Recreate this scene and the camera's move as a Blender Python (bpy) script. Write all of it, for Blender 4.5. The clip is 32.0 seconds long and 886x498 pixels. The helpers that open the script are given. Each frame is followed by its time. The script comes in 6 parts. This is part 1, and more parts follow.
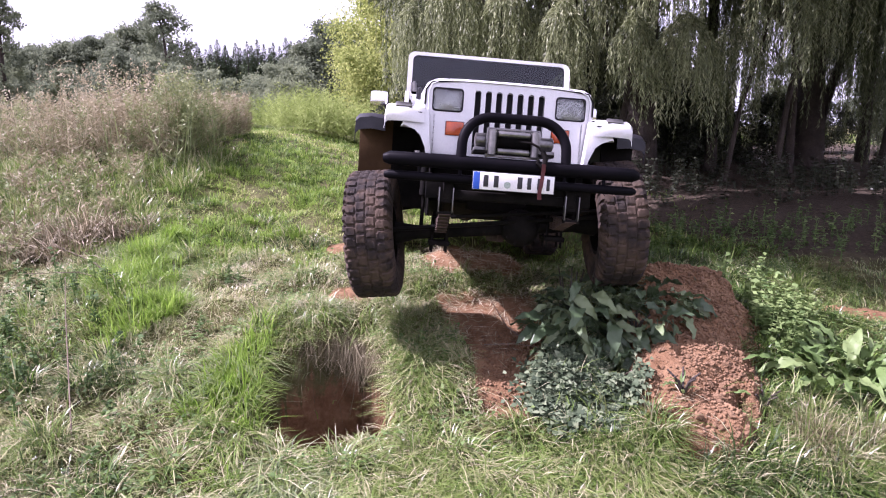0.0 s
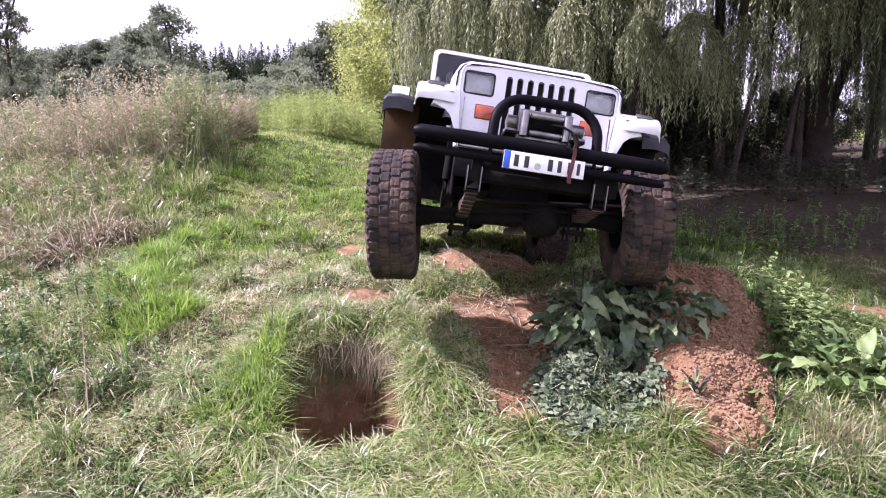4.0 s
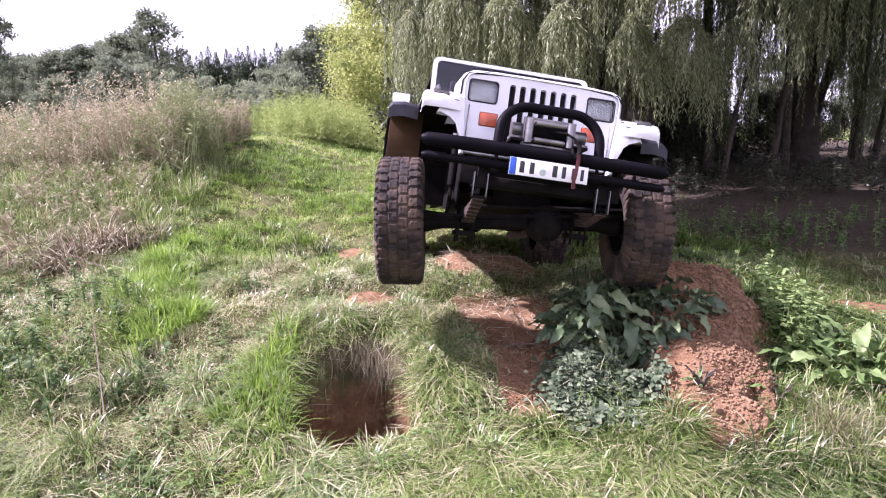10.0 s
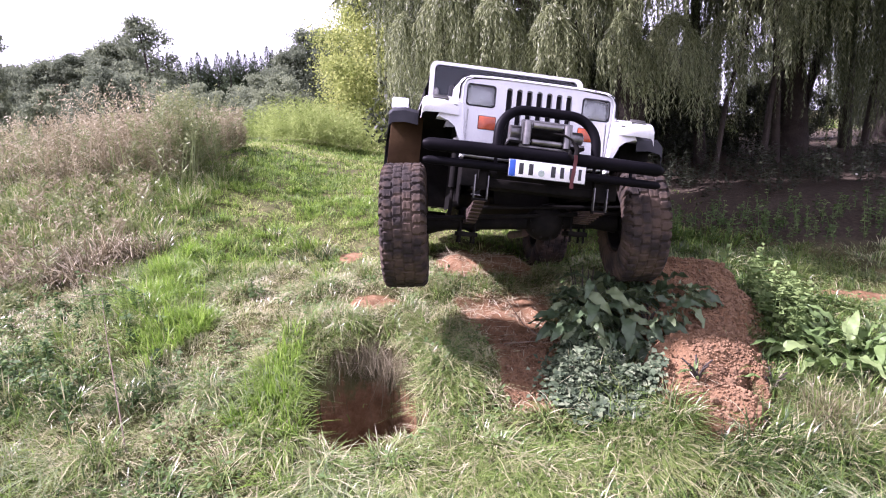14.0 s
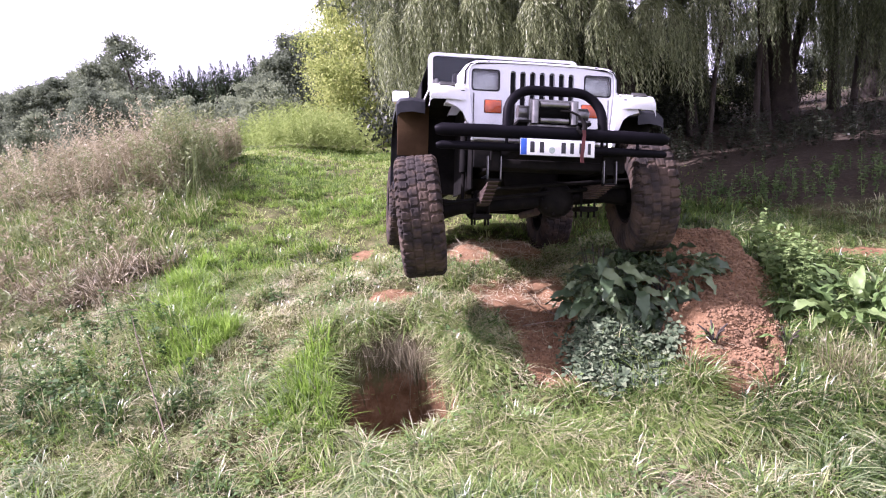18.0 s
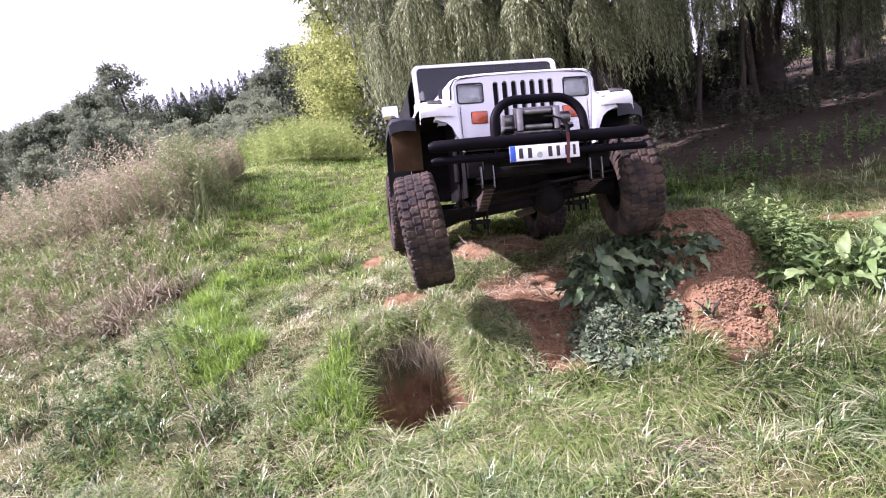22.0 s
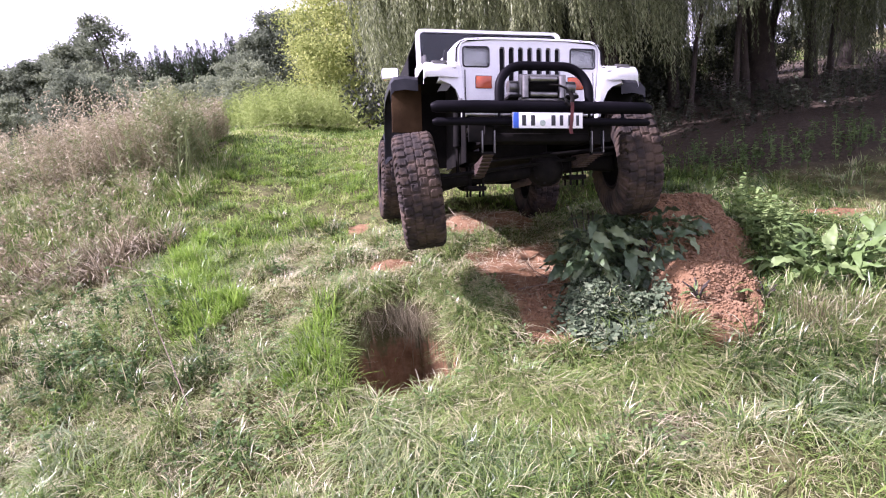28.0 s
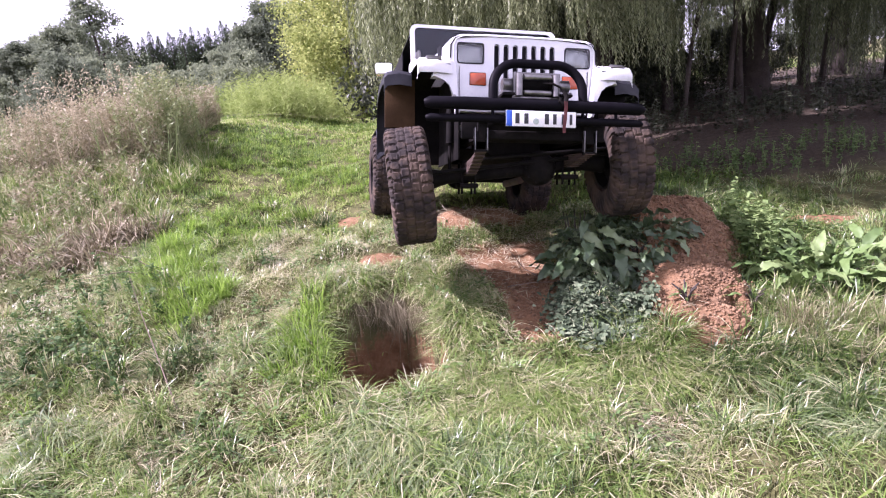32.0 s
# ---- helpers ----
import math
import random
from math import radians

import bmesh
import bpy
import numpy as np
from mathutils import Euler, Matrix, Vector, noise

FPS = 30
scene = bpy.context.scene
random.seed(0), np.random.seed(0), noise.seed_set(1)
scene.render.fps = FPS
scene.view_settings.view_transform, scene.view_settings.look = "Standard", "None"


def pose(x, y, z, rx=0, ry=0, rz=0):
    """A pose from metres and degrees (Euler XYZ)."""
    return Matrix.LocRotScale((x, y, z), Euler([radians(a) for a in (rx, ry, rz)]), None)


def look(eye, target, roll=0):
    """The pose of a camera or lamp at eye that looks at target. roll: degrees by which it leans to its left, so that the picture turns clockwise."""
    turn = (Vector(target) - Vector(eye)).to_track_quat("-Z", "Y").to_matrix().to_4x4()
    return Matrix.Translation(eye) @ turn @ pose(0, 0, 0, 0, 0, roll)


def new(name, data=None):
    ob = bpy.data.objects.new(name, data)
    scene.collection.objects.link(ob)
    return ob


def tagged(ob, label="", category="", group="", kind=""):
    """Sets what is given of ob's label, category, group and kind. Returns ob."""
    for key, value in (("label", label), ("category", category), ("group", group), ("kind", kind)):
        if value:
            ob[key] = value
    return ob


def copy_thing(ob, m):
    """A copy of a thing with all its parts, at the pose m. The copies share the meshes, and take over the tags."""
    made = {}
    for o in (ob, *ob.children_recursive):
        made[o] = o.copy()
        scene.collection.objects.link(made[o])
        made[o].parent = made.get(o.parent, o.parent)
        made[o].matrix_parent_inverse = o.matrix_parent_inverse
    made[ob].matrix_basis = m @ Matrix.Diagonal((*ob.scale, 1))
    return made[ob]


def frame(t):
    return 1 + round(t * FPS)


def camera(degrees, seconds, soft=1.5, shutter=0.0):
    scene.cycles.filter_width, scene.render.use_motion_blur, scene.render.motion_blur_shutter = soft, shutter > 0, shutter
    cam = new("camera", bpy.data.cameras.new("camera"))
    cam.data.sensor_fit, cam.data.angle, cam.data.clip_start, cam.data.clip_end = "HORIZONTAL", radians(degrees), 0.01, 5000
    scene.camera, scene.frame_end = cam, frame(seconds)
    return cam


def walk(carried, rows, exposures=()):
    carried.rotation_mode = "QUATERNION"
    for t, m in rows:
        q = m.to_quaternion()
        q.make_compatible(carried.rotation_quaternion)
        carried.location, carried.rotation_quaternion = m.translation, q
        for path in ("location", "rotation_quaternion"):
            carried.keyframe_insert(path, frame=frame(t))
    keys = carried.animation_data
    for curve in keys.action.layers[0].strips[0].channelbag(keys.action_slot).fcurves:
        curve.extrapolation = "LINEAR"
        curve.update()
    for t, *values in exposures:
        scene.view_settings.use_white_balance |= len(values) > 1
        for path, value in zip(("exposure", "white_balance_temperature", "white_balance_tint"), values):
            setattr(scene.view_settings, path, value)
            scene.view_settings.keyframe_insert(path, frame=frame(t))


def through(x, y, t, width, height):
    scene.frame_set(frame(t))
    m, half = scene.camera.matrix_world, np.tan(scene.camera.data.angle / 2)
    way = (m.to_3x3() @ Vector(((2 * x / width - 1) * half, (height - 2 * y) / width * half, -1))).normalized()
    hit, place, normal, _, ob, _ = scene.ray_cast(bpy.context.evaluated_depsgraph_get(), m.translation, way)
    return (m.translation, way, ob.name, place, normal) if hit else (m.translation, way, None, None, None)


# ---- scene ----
cam = camera(71.95, 32.0, 1.1)


def heading(x, y, z, yaw, pitch, roll):
    """A pose: its y axis turned by yaw, then raised by pitch; its x axis raised by roll."""
    return pose(x, y, z, 0, 0, yaw) @ pose(0, 0, 0, pitch) @ pose(0, 0, 0, 0, -roll)


# seconds, place, yaw, pitch, roll of the hand-held camera
walk(cam, [(t, heading(x, y, z, yaw, pitch, roll) @ pose(0, 0, 0, 90)) for t, x, y, z, yaw, pitch, roll in (
    (0.0, 0.000, 0.001, 1.500, 0.08, -10.99, -0.01),
    (0.5, 0.033, 0.013, 1.495, 0.46, -10.96, -0.38),
    (1.0, 0.027, 0.016, 1.495, 0.49, -10.93, -0.35),
    (1.5, 0.014, 0.012, 1.498, 0.47, -10.93, -0.31),
    (2.0, 0.002, 0.007, 1.501, 0.45, -10.94, -0.27),
    (2.5, -0.007, 0.004, 1.499, 0.51, -10.93, -0.24),
    (3.0, -0.022, -0.005, 1.501, 0.51, -10.94, -0.23),
    (3.5, -0.039, -0.011, 1.507, 0.53, -10.95, -0.31),
    (5.5, -0.096, -0.020, 1.522, 0.46, -11.08, -0.75),
    (6.0, -0.118, -0.026, 1.521, 0.36, -11.07, -0.67),
    (6.5, -0.144, -0.031, 1.517, 0.17, -11.04, -0.54),
    (7.0, -0.157, -0.033, 1.511, 0.03, -10.99, -0.52),
    (7.5, -0.168, -0.034, 1.509, -0.11, -10.96, -0.53),
    (8.0, -0.176, -0.041, 1.512, -0.25, -10.94, -0.55),
    (8.5, -0.182, -0.056, 1.517, -0.35, -10.92, -0.65),
    (9.0, -0.181, -0.064, 1.521, -0.37, -10.90, -0.81),
    (9.5, -0.180, -0.083, 1.527, -0.45, -10.86, -0.85),
    (10.0, -0.183, -0.098, 1.529, -0.54, -10.77, -0.97),
    (10.5, -0.182, -0.106, 1.533, -0.61, -10.74, -1.17),
    (11.0, -0.183, -0.119, 1.532, -0.64, -10.66, -1.33),
    (11.5, -0.188, -0.130, 1.526, -0.71, -10.52, -1.35),
    (12.0, -0.194, -0.147, 1.527, -0.79, -10.47, -1.53),
    (12.5, -0.203, -0.168, 1.535, -0.88, -10.46, -1.70),
    (13.0, -0.209, -0.189, 1.550, -0.91, -10.53, -1.97),
    (13.5, -0.219, -0.205, 1.563, -0.98, -10.67, -2.22),
    (14.0, -0.219, -0.216, 1.589, -0.92, -10.92, -2.62),
    (14.5, -0.226, -0.231, 1.609, -0.91, -11.15, -3.10),
    (16.5, -0.295, -0.321, 1.618, -1.32, -11.34, -4.91),
    (17.0, -0.313, -0.342, 1.614, -1.37, -11.40, -5.65),
    (17.5, -0.331, -0.348, 1.605, -1.25, -11.48, -6.38),
    (18.0, -0.352, -0.347, 1.601, -1.07, -11.55, -7.25),
    (18.5, -0.363, -0.379, 1.606, -1.00, -11.74, -8.04),
    (19.0, -0.365, -0.420, 1.614, -0.87, -11.85, -8.99),
    (19.5, -0.356, -0.466, 1.625, -0.74, -11.92, -9.90),
    (20.0, -0.333, -0.515, 1.646, -0.59, -12.03, -10.68),
    (20.5, -0.322, -0.545, 1.663, -0.42, -12.00, -11.50),
    (21.0, -0.320, -0.577, 1.689, -0.37, -11.98, -12.11),
    (21.5, -0.334, -0.602, 1.708, -0.39, -11.86, -12.46),
    (22.0, -0.348, -0.609, 1.706, -0.43, -11.78, -12.62),
    (22.5, -0.371, -0.603, 1.691, -0.53, -11.71, -12.63),
    (23.0, -0.392, -0.587, 1.669, -0.65, -11.68, -12.48),
    (23.5, -0.404, -0.571, 1.647, -0.74, -11.72, -12.37),
    (24.0, -0.409, -0.566, 1.639, -0.80, -11.92, -12.15),
    (24.5, -0.409, -0.569, 1.637, -0.86, -12.21, -11.85),
    (25.0, -0.414, -0.580, 1.641, -0.99, -12.51, -11.41),
    (25.5, -0.417, -0.581, 1.641, -1.12, -12.80, -11.00),
    (27.5, -0.469, -0.580, 1.601, -2.05, -13.61, -8.86),
    (28.0, -0.476, -0.582, 1.592, -2.22, -13.81, -8.42),
    (28.5, -0.482, -0.579, 1.585, -2.42, -14.01, -7.98),
    (29.0, -0.485, -0.581, 1.578, -2.57, -14.12, -7.62),
    (29.5, -0.483, -0.579, 1.578, -2.68, -14.26, -7.34),
    (30.0, -0.477, -0.577, 1.570, -2.81, -14.26, -6.90),
    (30.5, -0.478, -0.572, 1.575, -2.88, -14.36, -6.88),
    (31.0, -0.476, -0.566, 1.577, -2.95, -14.37, -6.69),
    (31.5, -0.479, -0.566, 1.580, -3.05, -14.35, -6.59),
    (32.0, -0.482, -0.561, 1.580, -3.15, -14.29, -6.54),
)], [(0.0, 1.56, 5680, 45), (3.0, 1.68, 5680, 45), (12.0, 1.76, 5680, 45), (20.0, 1.74, 5680, 45), (28.0, 1.70, 5680, 45), (32.0, 1.72, 5680, 45)])

# ---- light ----
world = bpy.data.worlds.new("world")
scene.world = world
world.use_nodes = True
wt = world.node_tree
sky = wt.nodes.new("ShaderNodeTexSky")
sky.sky_type, sky.sun_disc = "NISHITA", False
SUN_DIR = Vector((-0.77, 0.05, 0.94)).normalized()  # towards the sun
sky.sun_elevation = math.asin(SUN_DIR.z)
sky.sun_rotation = math.atan2(SUN_DIR.x, SUN_DIR.y)
sky.air_density, sky.dust_density, sky.ozone_density = 1.0, 6.0, 0.6
# thin bright cloud over the whole sky
cloud_mix = wt.nodes.new("ShaderNodeMix")
cloud_mix.data_type = "RGBA"
cloud_mix.inputs[0].default_value = 0.78
cloud_mix.inputs[7].default_value = (14.0, 14.1, 14.0, 1)
wt.links.new(sky.outputs[0], cloud_mix.inputs[6])
wt.links.new(cloud_mix.outputs[2], wt.nodes["Background"].inputs[0])
wt.nodes["Background"].inputs[1].default_value = 0.045
scene.view_settings.exposure = 1.7

sun = new("sun", bpy.data.lights.new("sun", "SUN"))
sun.data.energy, sun.data.angle, sun.data.color = 5.0, radians(1.2), (1.0, 0.95, 0.88)
sun.matrix_world = look((0, 0, 30), Vector((0, 0, 30)) - SUN_DIR)

# ---- materials ----


def nodes_of(name):
    m = bpy.data.materials.new(name)
    m.use_nodes = True
    return m, m.node_tree, m.node_tree.nodes["Principled BSDF"]


def node(t, kind, **values):
    n = t.nodes.new(kind)
    for key, value in values.items():
        n.inputs[key.replace("_", " ")].default_value = value
    return n


def ramp(t, source, stops):
    r = t.nodes.new("ShaderNodeValToRGB")
    while len(r.color_ramp.elements) < len(stops):
        r.color_ramp.elements.new(0.5)
    for e, (p, c) in zip(r.color_ramp.elements, stops):
        e.position, e.color = p, (*c, 1)
    t.links.new(source, r.inputs[0])
    return r.outputs[0]


def mixed(t, factor, a, b):
    m = t.nodes.new("ShaderNodeMix")
    m.data_type = "RGBA"
    if isinstance(factor, float):
        m.inputs[0].default_value = factor
    else:
        t.links.new(factor, m.inputs[0])
    for i, v in ((6, a), (7, b)):
        if isinstance(v, tuple):
            m.inputs[i].default_value = (*v, 1)
        else:
            t.links.new(v, m.inputs[i])
    return m.outputs[2]


def bumped(t, b, source, strength, distance):
    n = node(t, "ShaderNodeBump", Strength=strength, Distance=distance)
    t.links.new(source, n.inputs["Height"])
    t.links.new(n.outputs[0], b.inputs["Normal"])


def noise_of(t, scale, detail=5.0, rough=0.6):
    c = t.nodes.new("ShaderNodeTexCoord")
    n = node(t, "ShaderNodeTexNoise", Scale=scale, Detail=detail, Roughness=rough)
    t.links.new(c.outputs["Object"], n.inputs["Vector"])
    return n.outputs[0]


def solid(name, dark, light, rough=0.6, metal=0.0, scale=6.0, fine=60.0, bump=0.15, depth=0.003, mud=None, mud_at=0.62, coat=0.0, spec=0.5):
    """A surface with variation at two scales, a fine relief and, where wanted, dried mud in patches."""
    m, t, b = nodes_of(name)
    col = ramp(t, noise_of(t, scale), [(0.3, dark), (0.7, light)])
    grain = noise_of(t, fine, 3.0)
    col = mixed(t, ramp(t, grain, [(0.45, (0, 0, 0)), (0.8, (0.5, 0.5, 0.5))]), col, tuple(0.72 * v for v in dark))
    b.inputs["Metallic"].default_value = metal
    b.inputs["Coat Weight"].default_value = coat
    b.inputs["Specular IOR Level"].default_value = spec
    r = node(t, "ShaderNodeMapRange", To_Min=max(0.05, rough - 0.12), To_Max=min(1.0, rough + 0.15))
    t.links.new(noise_of(t, scale * 2.3), r.inputs["Value"])
    t.links.new(r.outputs[0], b.inputs["Roughness"])
    if mud:
        f = ramp(t, noise_of(t, scale * 0.9, 8.0, 0.65), [(mud_at - 0.07, (0, 0, 0)), (mud_at + 0.07, (1, 1, 1))])
        col = mixed(t, f, col, mud)
    t.links.new(col, b.inputs["Base Color"])
    bumped(t, b, grain, bump, depth)
    return m


def foliage(name, stops, through=0.35, rough=0.45, spec=0.5):
    """Leaves and blades: colour by a stored tone, light shining through."""
    m, t, b = nodes_of(name)
    a = t.nodes.new("ShaderNodeAttribute")
    a.attribute_name = "tone"
    col = ramp(t, a.outputs["Fac"], stops)
    t.links.new(col, b.inputs["Base Color"])
    b.inputs["Roughness"].default_value = rough
    b.inputs["Specular IOR Level"].default_value = spec
    tr = t.nodes.new("ShaderNodeBsdfTranslucent")
    t.links.new(col, tr.inputs[0])
    mx = t.nodes.new("ShaderNodeMixShader")
    mx.inputs[0].default_value = through
    t.links.new(b.outputs[0], mx.inputs[1])
    t.links.new(tr.outputs[0], mx.inputs[2])
    t.links.new(mx.outputs[0], t.nodes["Material Output"].inputs[0])
    return m


def soil_and_turf():
    """The ground: litter and roots under the grass, red soil where it is bare."""
    m, t, b = nodes_of("ground_soil")
    a = t.nodes.new("ShaderNodeAttribute")
    a.attribute_name = "soil"
    turf = ramp(t, noise_of(t, 5.0, 8.0), [(0.3, (0.040, 0.042, 0.015)), (0.55, (0.094, 0.094, 0.036)), (0.75, (0.187, 0.166, 0.082))])
    red = ramp(t, noise_of(t, 7.0, 9.0, 0.7), [(0.28, (0.098, 0.051, 0.023)), (0.5, (0.195, 0.112, 0.058)), (0.72, (0.315, 0.200, 0.112))])
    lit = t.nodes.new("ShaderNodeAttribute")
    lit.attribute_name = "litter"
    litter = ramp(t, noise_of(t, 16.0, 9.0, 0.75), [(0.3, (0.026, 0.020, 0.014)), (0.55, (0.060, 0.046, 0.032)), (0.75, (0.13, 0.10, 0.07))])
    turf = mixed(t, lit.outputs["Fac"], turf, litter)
    edge = t.nodes.new("ShaderNodeMath")
    edge.operation = "ADD"
    soft = node(t, "ShaderNodeMapRange", To_Min=-0.42, To_Max=0.42)
    t.links.new(noise_of(t, 22.0, 4.0), soft.inputs["Value"])
    t.links.new(a.outputs["Fac"], edge.inputs[0])
    t.links.new(soft.outputs[0], edge.inputs[1])
    f = ramp(t, edge.outputs[0], [(0.34, (0, 0, 0)), (0.68, (1, 1, 1))])
    t.links.new(mixed(t, f, turf, red), b.inputs["Base Color"])
    b.inputs["Roughness"].default_value = 0.95
    b.inputs["Specular IOR Level"].default_value = 0.15
    bumped(t, b, noise_of(t, 45.0, 8.0, 0.75), 0.9, 0.03)
    return m


GROUND = soil_and_turf()
GRASS = foliage("grass_blades", [(0.0, (0.030, 0.056, 0.018)), (0.2, (0.075, 0.135, 0.028)), (0.4, (0.146, 0.232, 0.042)), (0.6, (0.212, 0.261, 0.085)), (0.8, (0.36, 0.345, 0.18)), (1.0, (0.54, 0.49, 0.33))], 0.34, 0.34, 0.65)
LUSH = foliage("lush_grass", [(0.0, (0.06, 0.12, 0.014)), (0.5, (0.165, 0.28, 0.034)), (1.0, (0.32, 0.43, 0.10))], 0.42, 0.42, 0.5)
MEADOW = foliage("meadow_blades", [(0.0, (0.045, 0.085, 0.018)), (0.4, (0.14, 0.225, 0.04)), (0.7, (0.24, 0.32, 0.075)), (1.0, (0.44, 0.44, 0.20))], 0.42, 0.6, 0.25)
SILVER = foliage("silvery_blades", [(0.0, (0.08, 0.12, 0.05)), (0.5, (0.165, 0.215, 0.095)), (1.0, (0.36, 0.38, 0.21))], 0.30, 0.45, 0.45)
WEED = foliage("dry_weed", [(0.0, (0.12, 0.10, 0.055)), (0.4, (0.275, 0.240, 0.145)), (0.75, (0.43, 0.385, 0.25)), (1.0, (0.57, 0.51, 0.38))], 0.30, 0.6, 0.2)
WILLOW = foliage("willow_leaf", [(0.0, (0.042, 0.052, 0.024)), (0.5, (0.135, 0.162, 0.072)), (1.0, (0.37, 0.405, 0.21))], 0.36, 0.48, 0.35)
DOCK = foliage("dock_leaf", [(0.0, (0.028, 0.050, 0.022)), (0.5, (0.062, 0.098, 0.044)), (1.0, (0.14, 0.185, 0.085))], 0.14, 0.46, 0.4)
LIGHT_DOCK = foliage("light_dock_leaf", [(0.0, (0.06, 0.11, 0.03)), (0.5, (0.12, 0.19, 0.055)), (1.0, (0.20, 0.27, 0.10))], 0.34, 0.55, 0.4)
IVY = foliage("ground_cover_leaf", [(0.0, (0.032, 0.050, 0.026)), (0.6, (0.090, 0.122, 0.064)), (1.0, (0.20, 0.235, 0.14))], 0.12, 0.70, 0.2)
YELLOW = foliage("yellow_leaf", [(0.0, (0.13, 0.175, 0.05)), (0.5, (0.29, 0.34, 0.10)), (1.0, (0.50, 0.52, 0.19))], 0.45, 0.75, 0.12)
BUSH = foliage("bush_leaf", [(0.0, (0.12, 0.17, 0.045)), (0.5, (0.24, 0.31, 0.085)), (1.0, (0.40, 0.46, 0.17))], 0.50, 0.75, 0.12)
# distance haze is mixed into this leaf colour: paler and greyer
HAZED_FOREST = foliage("hazed_forest_leaf", [(0.0, (0.095, 0.115, 0.076)), (0.5, (0.155, 0.182, 0.120)), (1.0, (0.245, 0.28, 0.170))], 0.40, 0.85, 0.08)
# dark leaf colour carries the shade under and behind the willows
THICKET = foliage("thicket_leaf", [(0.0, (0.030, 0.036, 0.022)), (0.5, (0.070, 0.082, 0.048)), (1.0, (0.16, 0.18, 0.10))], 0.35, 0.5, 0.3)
SPRUCE = foliage("spruce_needle", [(0.0, (0.040, 0.056, 0.030)), (0.5, (0.056, 0.078, 0.040)), (1.0, (0.085, 0.112, 0.058))], 0.1, 0.85, 0.08)
BARK = solid("bark", (0.024, 0.018, 0.014), (0.070, 0.054, 0.042), 0.95, 0, 4.0, 30.0, 0.9, 0.03)
CLOD = solid("red_clod", (0.104, 0.056, 0.026), (0.245, 0.148, 0.076), 0.97, 0, 9.0, 60.0, 0.6, 0.01)
TWIG = solid("dead_twig", (0.07, 0.05, 0.036), (0.19, 0.145, 0.105), 0.9, 0, 14.0, 90.0, 0.3, 0.004)
MUD = (0.060, 0.042, 0.030)
PAINT = solid("white_paint", (0.63, 0.64, 0.65), (0.71, 0.71, 0.71), 0.22, 0, 3.0, 120.0, 0.02, 0.001, coat=0.6, mud=(0.48, 0.43, 0.38), mud_at=0.78)
BLACK = solid("black_paint", (0.003, 0.003, 0.004), (0.007, 0.006, 0.008), 0.44, 0, 5.0, 80.0, 0.10, 0.002, mud=(0.03, 0.021, 0.016), mud_at=0.74, spec=0.035)
RUBBER = solid("tyre_rubber", (0.016, 0.013, 0.012), (0.036, 0.028, 0.024), 0.92, 0, 7.0, 50.0, 0.4, 0.004, mud=MUD, mud_at=0.52, spec=0.2)
FLARE = solid("flare_plastic", (0.012, 0.012, 0.015), (0.026, 0.026, 0.031), 0.42, 0, 8.0, 150.0, 0.10, 0.001, mud=(0.08, 0.055, 0.04), mud_at=0.72, spec=0.25)
MUDDY = solid("mud_coated_panel", (0.034, 0.019, 0.009), (0.072, 0.043, 0.020), 0.95, 0, 5.0, 40.0, 0.4, 0.006, spec=0.12)
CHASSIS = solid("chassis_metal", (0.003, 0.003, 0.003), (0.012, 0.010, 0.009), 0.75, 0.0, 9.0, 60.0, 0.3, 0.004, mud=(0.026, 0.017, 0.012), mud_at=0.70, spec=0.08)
RUST = solid("rusty_spring", (0.030, 0.018, 0.014), (0.075, 0.045, 0.032), 0.9, 0, 12.0, 70.0, 0.5, 0.004)
STEEL = solid("worn_steel", (0.10, 0.10, 0.10), (0.28, 0.27, 0.26), 0.36, 0.85, 9.0, 70.0, 0.15, 0.002, mud=(0.16, 0.11, 0.08), mud_at=0.72)
CHROME = solid("chrome", (0.70, 0.70, 0.71), (0.82, 0.82, 0.82), 0.12, 1.0, 4.0, 90.0, 0.02, 0.001)
LAMP = solid("lamp_reflector", (0.10, 0.105, 0.10), (0.42, 0.43, 0.41), 0.22, 0.8, 22.0, 60.0, 0.5, 0.01)
AMBER = solid("amber_lens", (0.33, 0.048, 0.009), (0.48, 0.085, 0.014), 0.16, 0, 30.0, 160.0, 0.3, 0.004, coat=0.5)
PLATE_WHITE = solid("plate_white", (0.68, 0.68, 0.67), (0.80, 0.80, 0.79), 0.32, 0, 12.0, 120.0, 0.03, 0.001, mud=(0.45, 0.41, 0.36), mud_at=0.74)
PLATE_BLUE = solid("plate_blue", (0.012, 0.075, 0.42), (0.020, 0.10, 0.52), 0.35, 0, 12.0, 90.0, 0.03, 0.001)
INK = solid("plate_ink", (0.008, 0.008, 0.009), (0.016, 0.016, 0.018), 0.5, 0, 20.0, 90.0, 0.03, 0.001)
SEAL = solid("plate_seal", (0.22, 0.30, 0.24), (0.42, 0.46, 0.42), 0.5, 0, 60.0, 90.0, 0.03, 0.001)
STRAP = solid("red_strap", (0.05, 0.010, 0.010), (0.11, 0.022, 0.020), 0.85, 0, 20.0, 200.0, 0.4, 0.002)
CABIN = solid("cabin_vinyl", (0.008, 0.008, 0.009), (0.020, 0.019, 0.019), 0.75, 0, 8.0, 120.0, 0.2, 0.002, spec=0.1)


def glass(name, tint, rough=0.03):
    m, t, b = nodes_of(name)
    b.inputs["Base Color"].default_value = (*tint, 1)
    b.inputs["Roughness"].default_value = rough
    b.inputs["Transmission Weight"].default_value = 1.0
    b.inputs["IOR"].default_value = 1.45
    return m


